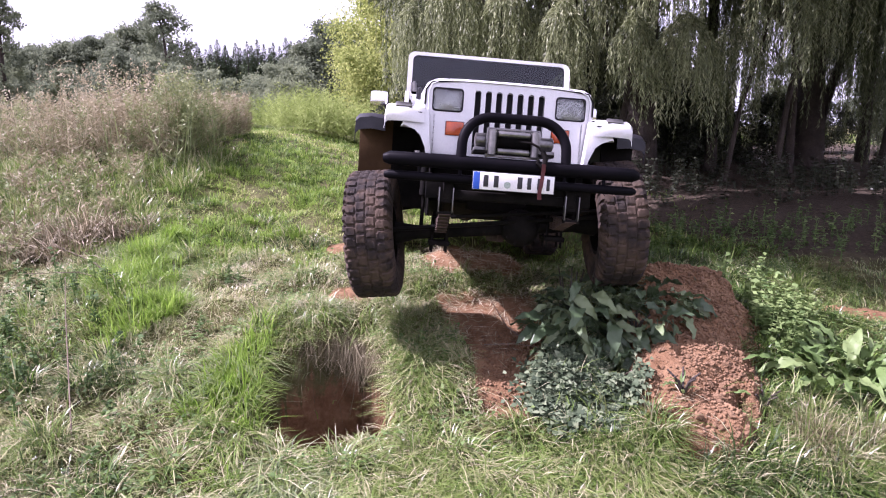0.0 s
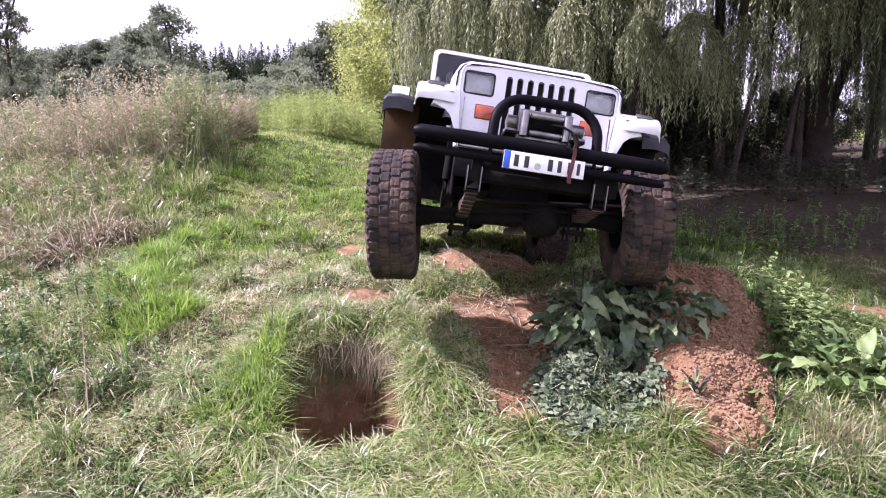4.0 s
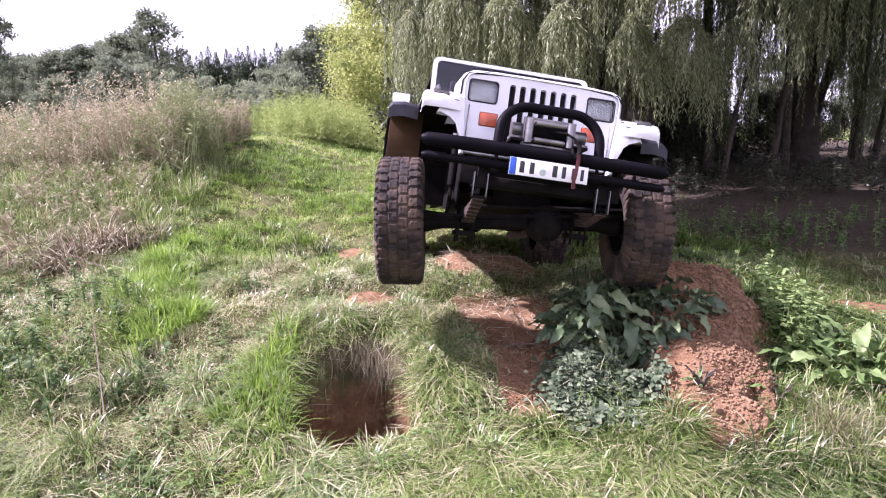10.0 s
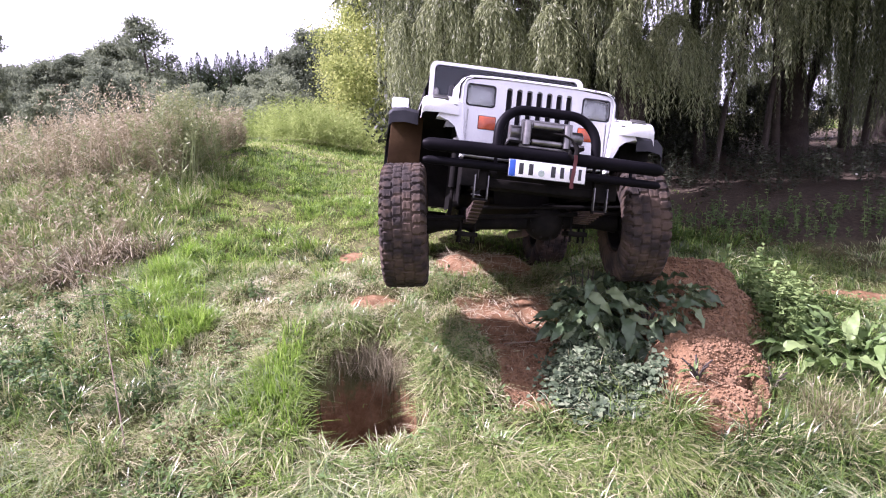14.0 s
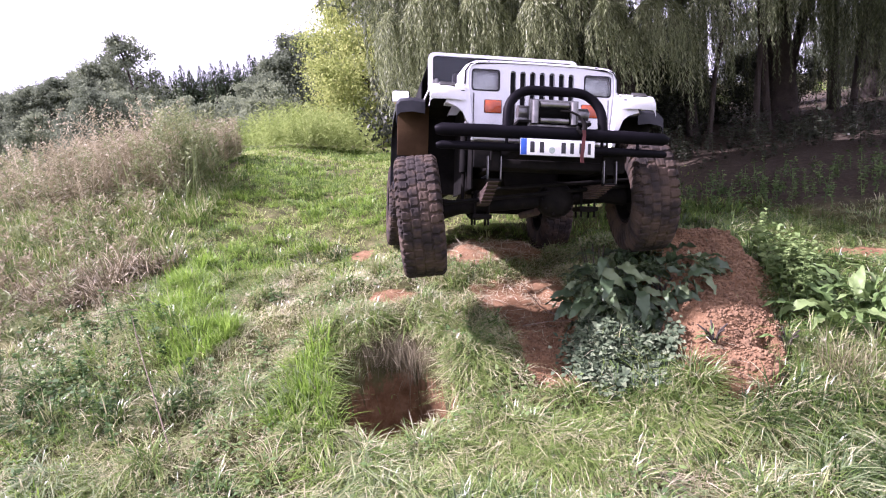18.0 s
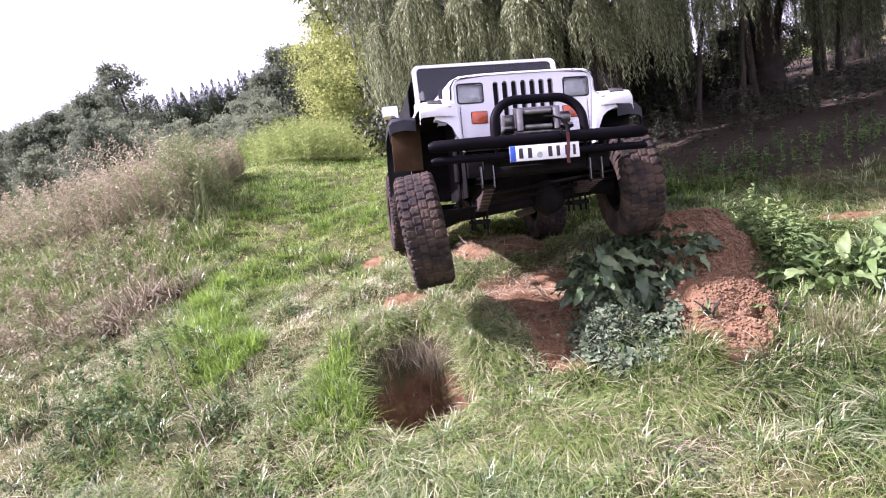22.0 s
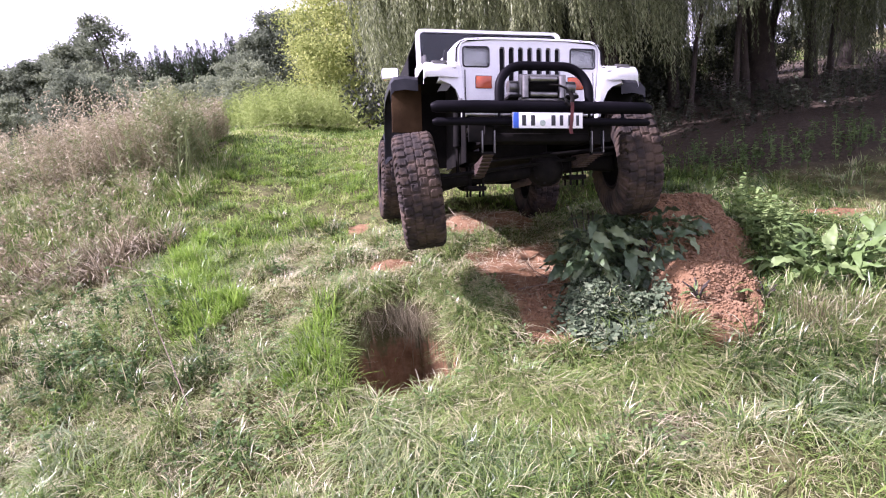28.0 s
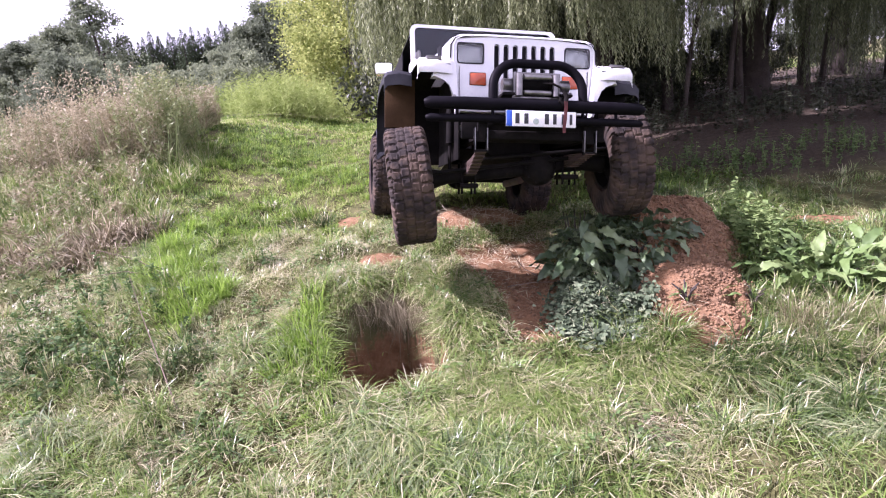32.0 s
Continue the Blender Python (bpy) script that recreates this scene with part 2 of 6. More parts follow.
WINDOW = glass("windscreen_glass", (0.26, 0.31, 0.37))
LENS = glass("headlamp_glass", (0.92, 0.94, 0.94), 0.10)

# ---- mesh helpers ----


def smooth_mesh(name, bm, angle=40):
    me = bpy.data.meshes.new(name)
    bmesh.ops.recalc_face_normals(bm, faces=bm.faces)
    bm.to_mesh(me)
    bm.free()
    me.shade_smooth()
    me.set_sharp_from_angle(angle=radians(angle))
    return me


def part(name, bm, material, parent, label="", at=None):
    """One mesh under a thing or a part; a bmesh is used up, a mesh may be shared."""
    me = bm if isinstance(bm, bpy.types.Mesh) else smooth_mesh(name, bm)
    ob = new(name, me)
    if not me.materials:
        me.materials.append(material)
    ob.parent = parent
    if at is not None:
        ob.location = at
    return tagged(ob, label)


def put(bm, made, m):
    bmesh.ops.transform(bm, matrix=m, verts=made)


def box(bm, centre, size, turn=(0, 0, 0), bevel=0.0, taper=1.0):
    """A box with rounded edges; taper narrows its top."""
    r = bmesh.ops.create_cube(bm, size=1.0)["verts"]
    for v in r:
        k = taper if v.co.z > 0 else 1.0
        v.co = Vector((v.co.x * size[0] * k, v.co.y * size[1] * k, v.co.z * size[2]))
    if bevel:
        edges = list({e for v in r for e in v.link_edges})
        out = bmesh.ops.bevel(bm, geom=edges, offset=bevel, segments=2, affect="EDGES", profile=0.5)
        r = list({v for f in out["faces"] for v in f.verts} | {v for v in r if v.is_valid})
    put(bm, r, pose(*centre, *turn))
    return bm


def tube(bm, points, radius, seg=10, closed_ends=True):
    """A round bar along points; radius may be one number or one a point."""
    pts = [Vector(p) for p in points]
    radii = radius if isinstance(radius, (list, tuple)) else [radius] * len(pts)
    rings, side = [], None
    for i, p in enumerate(pts):
        d = (pts[min(i + 1, len(pts) - 1)] - pts[max(i - 1, 0)]).normalized()
        if side is None:
            side = d.orthogonal().normalized()
        side = (side - d * side.dot(d)).normalized()
        other = d.cross(side)
        rings.append([bm.verts.new(p + radii[i] * (math.cos(a) * side + math.sin(a) * other)) for a in (2 * math.pi * k / seg for k in range(seg))])
    for a, b in zip(rings, rings[1:]):
        for k in range(seg):
            bm.faces.new((a[k], a[(k + 1) % seg], b[(k + 1) % seg], b[k]))
    if closed_ends:
        bm.faces.new(rings[0][::-1])
        bm.faces.new(rings[-1])
    return bm


def lathe(bm, profile, seg=32, axis="X", centre=(0, 0, 0)):
    """A turned body; profile is (along, radius) from end to end."""
    rings = []
    for along, r in profile:
        ring = []
        for k in range(seg):
            a = 2 * math.pi * k / seg
            c, s = r * math.cos(a), r * math.sin(a)
            p = {"X": (along, c, s), "Y": (c, along, s), "Z": (c, s, along)}[axis]
            ring.append(bm.verts.new(Vector(p) + Vector(centre)))
        rings.append(ring)
    for a, b in zip(rings, rings[1:]):
        for k in range(seg):
            bm.faces.new((a[k], a[(k + 1) % seg], b[(k + 1) % seg], b[k]))
    for ring in (rings[0], rings[-1]):
        bm.faces.new(ring)
    return bm


def plate_of(bm, outline, y0, y1, bevel=0.0):
    """A panel: outline in x and z, thick from y0 to y1."""
    front = [bm.verts.new((x, y0, z)) for x, z in outline]
    back = [bm.verts.new((x, y1, z)) for x, z in outline]
    faces = [bm.faces.new(front), bm.faces.new(back[::-1])]
    n = len(outline)
    for k in range(n):
        faces.append(bm.faces.new((front[k], back[k], back[(k + 1) % n], front[(k + 1) % n])))
    if bevel:
        bmesh.ops.bevel(bm, geom=list(faces[0].edges), offset=bevel, segments=2, affect="EDGES", profile=0.5)
    return bm


def sheet(bm, rows, thick=0.004):
    """A curved sheet through rows of points, with thickness."""
    grid = [[bm.verts.new(p) for p in row] for row in rows]
    faces = []
    for a, b in zip(grid, grid[1:]):
        for k in range(len(a) - 1):
            faces.append(bm.faces.new((a[k], a[k + 1], b[k + 1], b[k])))
    bmesh.ops.recalc_face_normals(bm, faces=faces)
    bmesh.ops.solidify(bm, geom=faces, thickness=thick)
    return bm


def raw_mesh(name, verts, faces, tone=None, material=None):
    """A mesh from arrays: verts (n, 3), faces (m, 3 or 4), tone: one number a vertex."""
    me = bpy.data.meshes.new(name)
    m, k = faces.shape
    me.vertices.add(len(verts))
    me.vertices.foreach_set("co", np.ascontiguousarray(verts, dtype=np.float32).ravel())
    me.loops.add(m * k)
    me.loops.foreach_set("vertex_index", np.ascontiguousarray(faces, dtype=np.int32).ravel())
    me.polygons.add(m)
    me.polygons.foreach_set("loop_start", np.arange(0, m * k, k, dtype=np.int32))
    me.update(calc_edges=True)
    if tone is not None:
        me.attributes.new("tone", "FLOAT", "POINT").data.foreach_set("value", np.ascontiguousarray(tone, dtype=np.float32))
    if material:
        me.materials.append(material)
    return me


# ---- the lie of the land ----
rng = np.random.default_rng(7)
LATTICE = rng.random((256, 256))


def value_noise(x, y):
    xi, yi = np.floor(x).astype(int), np.floor(y).astype(int)
    fx, fy = x - xi, y - yi
    fx, fy = fx * fx * (3 - 2 * fx), fy * fy * (3 - 2 * fy)
    g = lambda a, b: LATTICE[a % 256, b % 256]
    return (g(xi, yi) * (1 - fx) + g(xi + 1, yi) * fx) * (1 - fy) + (g(xi, yi + 1) * (1 - fx) + g(xi + 1, yi + 1) * fx) * fy


def rough_noise(x, y, octaves=4):
    total, amp, norm = 0, 1.0, 0.0
    for k in range(octaves):
        total, norm = total + amp * value_noise(x * 2**k + 17.3 * k, y * 2**k + 5.1 * k), norm + amp
        amp *= 0.5
    return total / norm


def step(a, b, v):
    t = np.clip((v - a) / (b - a), 0, 1)
    return t * t * (3 - 2 * t)


def hole_depth(x, y):
    """0 on the turf, 1 on the floor of the dug hole; its near right side slopes."""
    u, v = (x + 0.76) / 0.42, (y - 3.76) / 0.58
    wob = 0.30 * (rough_noise(x * 3.1 + 4, y * 3.1, 3) - 0.5) + 0.10 * (rough_noise(x * 11 + 4, y * 11, 2) - 0.5)
    d = np.sqrt(u * u + v * v) + wob
    slope = 0.18 * step(-0.3, 0.7, u) * step(0.5, -0.5, v)
    return 1 - step(0.84 - slope, 1.02, d)


def pile_shape(x, y):
    """The heap of dug-out soil: a tongue that falls towards the hole's side."""
    mid = np.interp(y, (3.1, 3.5, 3.9, 4.4, 4.9), (1.45, 1.52, 1.67, 1.86, 1.98))
    half = np.interp(y, (3.1, 3.5, 3.9, 4.4, 4.9), (0.20, 0.39, 0.46, 0.43, 0.38))
    across = np.abs(x - mid) / half + 0.30 * (rough_noise(x * 4, y * 4 + 9, 3) - 0.5) + 0.70 * (rough_noise(x * 11, y * 11 + 9, 2) - 0.5)
    ends = step(3.02, 3.22, y) * (1 - step(4.70, 5.05, y))
    return (1 - step(0.62, 1.22, across)) * ends


def gully_shape(x, y):
    mid = np.interp(y, (3.3, 3.7, 4.1, 4.5, 5.1), (0.37, 0.40, 0.48, 0.40, 0.36))
    half = np.interp(y, (3.3, 3.7, 4.1, 4.5, 5.1), (0.13, 0.19, 0.28, 0.42, 0.46))
    across = np.abs(x - mid) / half + 0.3 * (rough_noise(x * 5 + 2, y * 5, 3) - 0.5)
    return (1 - step(0.75, 1.1, across)) * step(3.42, 3.66, y) * (1 - step(4.9, 5.4, y))


def bare_patch(x, y, cx, cy, rx, ry):
    d = np.hypot((x - cx) / rx, (y - cy) / ry) + 0.5 * (rough_noise(x * 4 + cx, y * 4 + cy, 3) - 0.5)
    return 1 - step(0.7, 1.1, d)


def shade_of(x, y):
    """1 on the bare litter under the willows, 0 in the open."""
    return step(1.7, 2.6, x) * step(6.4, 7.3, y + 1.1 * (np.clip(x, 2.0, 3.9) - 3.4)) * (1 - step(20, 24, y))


def soil_at(x, y):
    s = np.maximum(pile_shape(x, y), gully_shape(x, y))
    s = np.maximum(s, step(0.15, 0.5, hole_depth(x, y)))
    s = np.maximum(s, bare_patch(x, y, -0.38, 3.55, 0.10, 0.24))
    for patch in ((-0.76, 5.0, 0.26, 0.20), (0.34, 6.1, 0.66, 0.80), (3.4, 4.95, 0.7, 0.11), (-1.15, 6.6, 0.16, 0.25)):
        s = np.maximum(s, bare_patch(x, y, *patch))
    return s


def height_at(x, y):
    x, y = np.asarray(x, float), np.asarray(y, float)
    z = np.interp(y, (-3000, 0, 2, 3, 3.6, 4.2, 4.7, 5.5, 6.7, 9, 14, 22, 40, 80, 200, 3000), (-1.6, -0.60, -0.55, -0.38, -0.20, -0.02, 0.10, 0.17, 0.22, 0.50, 0.85, 1.02, 1.15, 1.3, 3.0, 6.0))
    near = np.exp(-((x / 14) ** 2 + ((y - 6) / 14) ** 2))
    z = z + near * (0.13 * (rough_noise(x * 0.9, y * 0.9, 3) - 0.5) + 0.20 * (rough_noise(x * 3.4 + 50, y * 3.4, 3) - 0.5))
    far = step(25, 90, np.hypot(x, y))
    z = z + far * 2.0 * (rough_noise(x * 0.02, y * 0.02, 3) - 0.5)
    z = z + 0.06 * step(-1.2, -3.2, x) * step(3, 6, y) + 0.45 * step(-1.8, -4.6, x) * step(6.2, 10.0, y) * (1 - step(25, 60, y))
    z = z - 0.12 * step(2.0, 3.4, x) * (1 - step(5, 7, y))
    p = pile_shape(x, y)
    z = z + 0.15 * p + 0.25 * np.exp(-(((x - 1.80) / 0.52) ** 2 + ((y - 4.62) / 0.36) ** 2)) + 0.26 * np.exp(-(((x - 1.30) / 0.26) ** 2 + ((y - 4.5) / 0.24) ** 2))
    z = z + 0.07 * p * step(0.05, 0.55, 1.0 - np.abs(x - 1.68) / 0.42) * step(3.2, 3.7, y) * (1 - step(4.2, 4.6, y))
    z = z + p * 0.05 * (rough_noise(x * 9, y * 9, 3) - 0.3)
    z = z - 0.06 * gully_shape(x, y) * step(3.3, 3.8, y)
    z = z + (0.05 + 0.10 * rough_noise(x * 7, y * 7 + 3, 3)) * np.exp(-(((x - 0.30) / 0.46) ** 2 + ((y - 6.0) / 0.45) ** 2)) - 0.22 * np.exp(-(((x - 1.10) / 0.38) ** 2 + ((y - 6.55) / 0.75) ** 2)) + 0.08 * np.exp(-(((x + 0.65) / 0.3) ** 2 + ((y - 6.6) / 0.4) ** 2))
    z = z - 0.98 * hole_depth(x, y)
    return z


def ground_z(x, y):
    return float(height_at(np.array([x]), np.array([y]))[0])


def spaced(fine_from, fine_to, fine, reach, growth):
    out, d, v = list(np.arange(fine_from, fine_to, fine)), fine, fine_to
    while v < reach[1]:
        out.append(v)
        d *= growth
        v += d
    low, d, v = [], fine, fine_from - fine
    while v > reach[0]:
        low.append(v)
        d *= growth
        v -= d
    return np.array([reach[0]] + low[::-1] + out + [reach[1]])


def build_ground():
    xs = spaced(-1.9, 3.0, 0.026, (-2500, 2500), 1.12)
    ys = spaced(2.6, 5.2, 0.026, (-2500, 2500), 1.11)
    gx, gy = np.meshgrid(xs, ys)
    verts = np.stack([gx, gy, height_at(gx, gy)], -1).reshape(-1, 3)
    n, m = len(ys), len(xs)
    i = (np.arange(n - 1)[:, None] * m + np.arange(m - 1)[None]).ravel()
    me = raw_mesh("ground", verts, np.stack([i, i + 1, i + m + 1, i + m], 1), None, GROUND)
    me.attributes.new("soil", "FLOAT", "POINT").data.foreach_set("value", soil_at(gx, gy).ravel().astype(np.float32))
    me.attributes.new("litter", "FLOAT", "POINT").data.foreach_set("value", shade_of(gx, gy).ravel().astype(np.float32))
    me.shade_smooth()
    return tagged(new("ground", me), "grassy sloping ground with bare red soil and a dug hole", "ground", kind="structure")


build_ground()


# ---- the off-roader ----
# Its parts are laid out from the number plate's centre: x to the viewer's right, y to the rear, z up.
BASE = Vector((0.0, 1.74, -0.95))
FRONT_LEFT, FRONT_RIGHT = Vector((-0.87, 0.56, -0.425)), Vector((0.855, 0.56, -0.235))
REAR_LEFT, REAR_RIGHT = Vector((-0.86, 2.93, -0.245)), Vector((0.86, 2.93, -0.265))
TYRE_R, TYRE_W = 0.455, 0.33


def arc(cx, cz, r, a0, a1, n):
    return [(cx + r * math.cos(radians(a0 + (a1 - a0) * k / n)), cz + r * math.sin(radians(a0 + (a1 - a0) * k / n))) for k in range(n + 1)]


def rounded(x0, x1, z0, z1, r, n=4):
    return arc(x1 - r, z1 - r, r, 0, 90, n) + arc(x0 + r, z1 - r, r, 90, 180, n) + arc(x0 + r, z0 + r, r, 180, 270, n) + arc(x1 - r, z0 + r, r, 270, 360, n)


def tyre_mesh():
    """A mud-terrain tyre on the x axis, in one skin: staggered tread blocks, deep grooves, shoulder lugs."""
    w, seg, count = TYRE_W / 2, 304, 38
    side = [(0.60, 0.215), (0.86, 0.232), (0.97, 0.28), (1.0, 0.33), (0.985, 0.375), (0.96, 0.392), (0.955, 0.410), (0.90, 0.428), (0.86, 0.436), (0.80, 0.442)]
    across = side + [(v, 0.448) for v in np.linspace(0.74, -0.74, 27)] + [(-v, r) for v, r in side[::-1]]
    v = np.array([a for a, r in across])
    rad = np.array([r for a, r in across])
    u = (np.arange(seg) / seg * count)[:, None]
    row = np.digitize(v, (-0.80, -0.42, 0.0, 0.42, 0.80))
    gap = np.min(np.abs(v[:, None] - np.array([-0.42, 0.0, 0.42])), 1) < 0.035
    shift = np.array([0.5, 0.0, 0.5, 0.0, 0.5, 0.0])[row] + 0.30 * np.abs(v) * np.sign(np.sin(row * 2.0))
    phase = (u + shift) % 1.0
    block = (np.abs(phase - 0.5) < 0.36) & ~gap
    tread = np.abs(v) < 0.80
    depth = np.where(np.abs(v) < 0.42, 0.008, np.where(tread, 0.012, np.where(rad > 0.385, 0.020, 0.004)))
    jitter = np.random.default_rng(5).normal(0, 0.0012, (seg, len(v))) + 0.0035 * (np.random.default_rng(6).random((38, len(v)))[(np.arange(seg) * 38 // seg)] - 0.5)
    r = rad - np.where(block, 0.0, depth) + jitter + 0.007
    x = v * w + np.where(block | tread, 0.0, -np.sign(v) * 0.006 * (rad > 0.30))
    a = (2 * math.pi * np.arange(seg) / seg)[:, None]
    verts = np.stack([np.broadcast_to(x, r.shape), r * np.cos(a), r * np.sin(a)], -1).reshape(-1, 3)
    m = len(v)
    i, j = np.meshgrid(np.arange(seg), np.arange(m), indexing="ij")
    k = (i + 1) % seg
    jn = (j + 1) % m
    faces = np.stack([i * m + j, k * m + j, k * m + jn, i * m + jn], -1).reshape(-1, 4)
    me = raw_mesh("tyre", verts, faces)
    me.shade_smooth()
    me.set_sharp_from_angle(angle=radians(28))
    return me


def rim_mesh():
    bm = bmesh.new()
    lathe(bm, [(-0.13, 0.06), (-0.12, 0.075), (-0.08, 0.17), (-0.10, 0.19), (-0.15, 0.205), (-0.155, 0.222), (0.13, 0.222), (0.13, 0.20), (0.05, 0.19), (0.05, 0.05)], 32)
    for k in range(6):
        a = radians(60 * k)
        tube(bm, [(-0.125, 0.055 * math.cos(a), 0.055 * math.sin(a)), (-0.145, 0.055 * math.cos(a), 0.055 * math.sin(a))], 0.011, 6)
    return smooth_mesh("rim", bm, 35)


def build_jeep():
    car = tagged(new("off_road_car"), "white lifted off-road car, muddy tyres, one front wheel in the air", "car")

    def piece(name, bm, material, label="", parent=None):
        bmesh.ops.translate(bm, verts=bm.verts, vec=-BASE)
        ob = part(name, bm, material, car, label)
        if parent:
            ob.parent = parent
        return ob

    # front panel with its slots and lamp openings
    bm = bmesh.new()
    top = arc(-0.495, 0.565, 0.095, 180, 100, 5)
    outline = [(-0.535, 0.10), (-0.560, 0.28), (-0.588, 0.45)] + top + [(-0.25, 0.671), (0.0, 0.676), (0.25, 0.671)] + [(-x, z) for x, z in top[::-1]] + [(0.588, 0.45), (0.560, 0.28), (0.535, 0.10)]
    plate_of(bm, outline, 0.40, 0.47, 0.018)
    panel = piece("front_panel", bm, PAINT, "white stamped front panel")
    cut = bmesh.new()
    for k in range(-3, 4):
        plate_of(cut, rounded(k * 0.074 - 0.021, k * 0.074 + 0.021, 0.20, 0.620, 0.02), 0.30, 0.44)
    for s in (-1, 1):
        plate_of(cut, rounded(s * 0.428 - 0.105, s * 0.428 + 0.105, 0.462, 0.619, 0.022), 0.30, 0.445)
        plate_of(cut, rounded(s * 0.370 - 0.066, s * 0.370 + 0.066, 0.300, 0.400, 0.008), 0.30, 0.43)
    bmesh.ops.translate(cut, verts=cut.verts, vec=-BASE)
    bmesh.ops.recalc_face_normals(cut, faces=cut.faces)
    cutter = bpy.data.meshes.new("cutter")
    cut.to_mesh(cutter)
    cut.free()
    cutter_ob = bpy.data.objects.new("cutter", cutter)
    scene.collection.objects.link(cutter_ob)
    mod = panel.modifiers.new("openings", "BOOLEAN")
    mod.object, mod.solver = cutter_ob, "EXACT"
    deps = bpy.context.evaluated_depsgraph_get()
    shaped = bpy.data.meshes.new_from_object(panel.evaluated_get(deps))
    panel.modifiers.clear()
    panel.data = shaped
    bpy.data.objects.remove(cutter_ob)
    # black inserts paint the darkness inside the blind slots
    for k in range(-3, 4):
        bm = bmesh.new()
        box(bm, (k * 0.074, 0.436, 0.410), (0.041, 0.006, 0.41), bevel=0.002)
        piece("grille_dark_insert", bm, CABIN, "black insert for the dark of a grille opening", panel)

    for s in (-1, 1):
        bm = bmesh.new()
        plate_of(bm, rounded(s * 0.428 - 0.102, s * 0.428 + 0.102, 0.465, 0.616, 0.02), 0.424, 0.443, 0.004)
        lamp = piece("headlight", bm, LAMP, "rectangular clear glass headlight")
        bm = bmesh.new()
        sheet(bm, [[(s * 0.428 + x, 0.402 - 0.010 * (1 - (x / 0.1) ** 2) * (1 - ((z - 0.541) / 0.075) ** 2), z) for x in np.linspace(-0.098, 0.098, 9)] for z in np.linspace(0.468, 0.613, 7)], 0.004)
        lens = piece("lens", bm, LENS, "fluted clear lens", lamp)
        lens.visible_shadow = False
        bm = bmesh.new()
        outer, inner = rounded(s * 0.428 - 0.107, s * 0.428 + 0.107, 0.460, 0.621, 0.026), rounded(s * 0.428 - 0.098, s * 0.428 + 0.098, 0.469, 0.612, 0.020)
        ring_o, ring_i = [bm.verts.new((x, 0.397, z)) for x, z in outer], [bm.verts.new((x, 0.393, z)) for x, z in inner]
        faces = [bm.faces.new((ring_o[k], ring_o[(k + 1) % len(ring_o)], ring_i[(k + 1) % len(ring_o)], ring_i[k])) for k in range(len(ring_o))]
        bmesh.ops.solidify(bm, geom=faces, thickness=0.006)
        piece("bezel", bm, FLARE, "dark lamp surround", lamp)
        bm = bmesh.new()
        box(bm, (s * 0.370, 0.408, 0.350), (0.124, 0.034, 0.092), bevel=0.006)
        piece("turn_signal", bm, AMBER, "amber turn signal")

    # bonnet
    bm = bmesh.new()
    rows = []
    for y, half, z in ((0.388, 0.560, 0.668), (0.40, 0.578, 0.682), (0.45, 0.590, 0.684), (0.8, 0.612, 0.684), (1.2, 0.640, 0.684), (1.60, 0.668, 0.686)):
        row = [(-half, y, z - 0.20), (-half, y, z - 0.075), (-half + 0.018, y, z - 0.028), (-half + 0.07, y, z - 0.004)]
        row += [(x * half, y, z + 0.008 * (1 - x * x)) for x in (-0.6, -0.3, 0, 0.3, 0.6)]
        rows.append(row + [(-p[0], p[1], p[2]) for p in row[3::-1]])
    sheet(bm, rows, 0.006)
    piece("bonnet", bm, PAINT, "white bonnet")
    for s in (-1, 1):
        bm = bmesh.new()
        box(bm, (s * 0.622, 0.62, 0.60), (0.022, 0.03, 0.085), bevel=0.006)
        tube(bm, [(s * 0.637, 0.62, 0.63), (s * 0.637, 0.62, 0.56)], 0.009, 8)
        piece("bonnet_latch", bm, FLARE, "black bonnet latch")
        bm = bmesh.new()
        tube(bm, [(s * 0.585, 0.395, 0.50), (s * 0.582, 0.395, 0.60), (s * 0.545, 0.395, 0.652), (s * 0.40, 0.395, 0.674)], 0.006, 6)
        piece("bonnet_seal", bm, CABIN, "black rubber seal")

    # front wings: flat top, sloped nose, open arch; black flare outside them
    for s in (-1, 1):
        bm = bmesh.new()
        prof = [(0.300, 0.362), (0.285, 0.392), (0.286, 0.428), (0.305, 0.462), (0.35, 0.480), (0.55, 0.488), (0.95, 0.490), (1.20, 0.475), (1.34, 0.41), (1.42, 0.20), (1.44, -0.06)]
        rows = []
        for y, z in prof:
            dz = -0.015 if y < 0.5 else -0.01
            rows.append([(s * 0.585, y + 0.03 * (y < 0.3), z), (s * 0.70, y, z + 0.004), (s * 0.825, y, z), (s * 0.843, y + 0.004, z + dz), (s * 0.849, y + (0.014 if y < 0.3 else 0), z - 0.050)])
        sheet(bm, rows, 0.005)
        wing = piece("front_wing", bm, PAINT, "white flat-topped front wing")
        # black sheet stands in for the shade below the white wing
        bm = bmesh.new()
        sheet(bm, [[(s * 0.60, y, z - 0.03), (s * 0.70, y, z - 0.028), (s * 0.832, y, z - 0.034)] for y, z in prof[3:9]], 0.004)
        piece("wing_shade_sheet", bm, CHASSIS, "black sheet added for the shade under the wing", wing)
        bm = bmesh.new()
        plate_of(bm, [(s * x, z) for x, z in ((0.52, 0.08), (0.555, 0.46), (0.68, 0.465), (0.74, 0.335), (0.64, 0.328), (0.595, 0.29), (0.568, 0.20), (0.55, 0.08))], 0.325, 0.39, 0.012)
        piece("wing_apron", bm, PAINT, "white inner apron", wing)
        bm = bmesh.new()
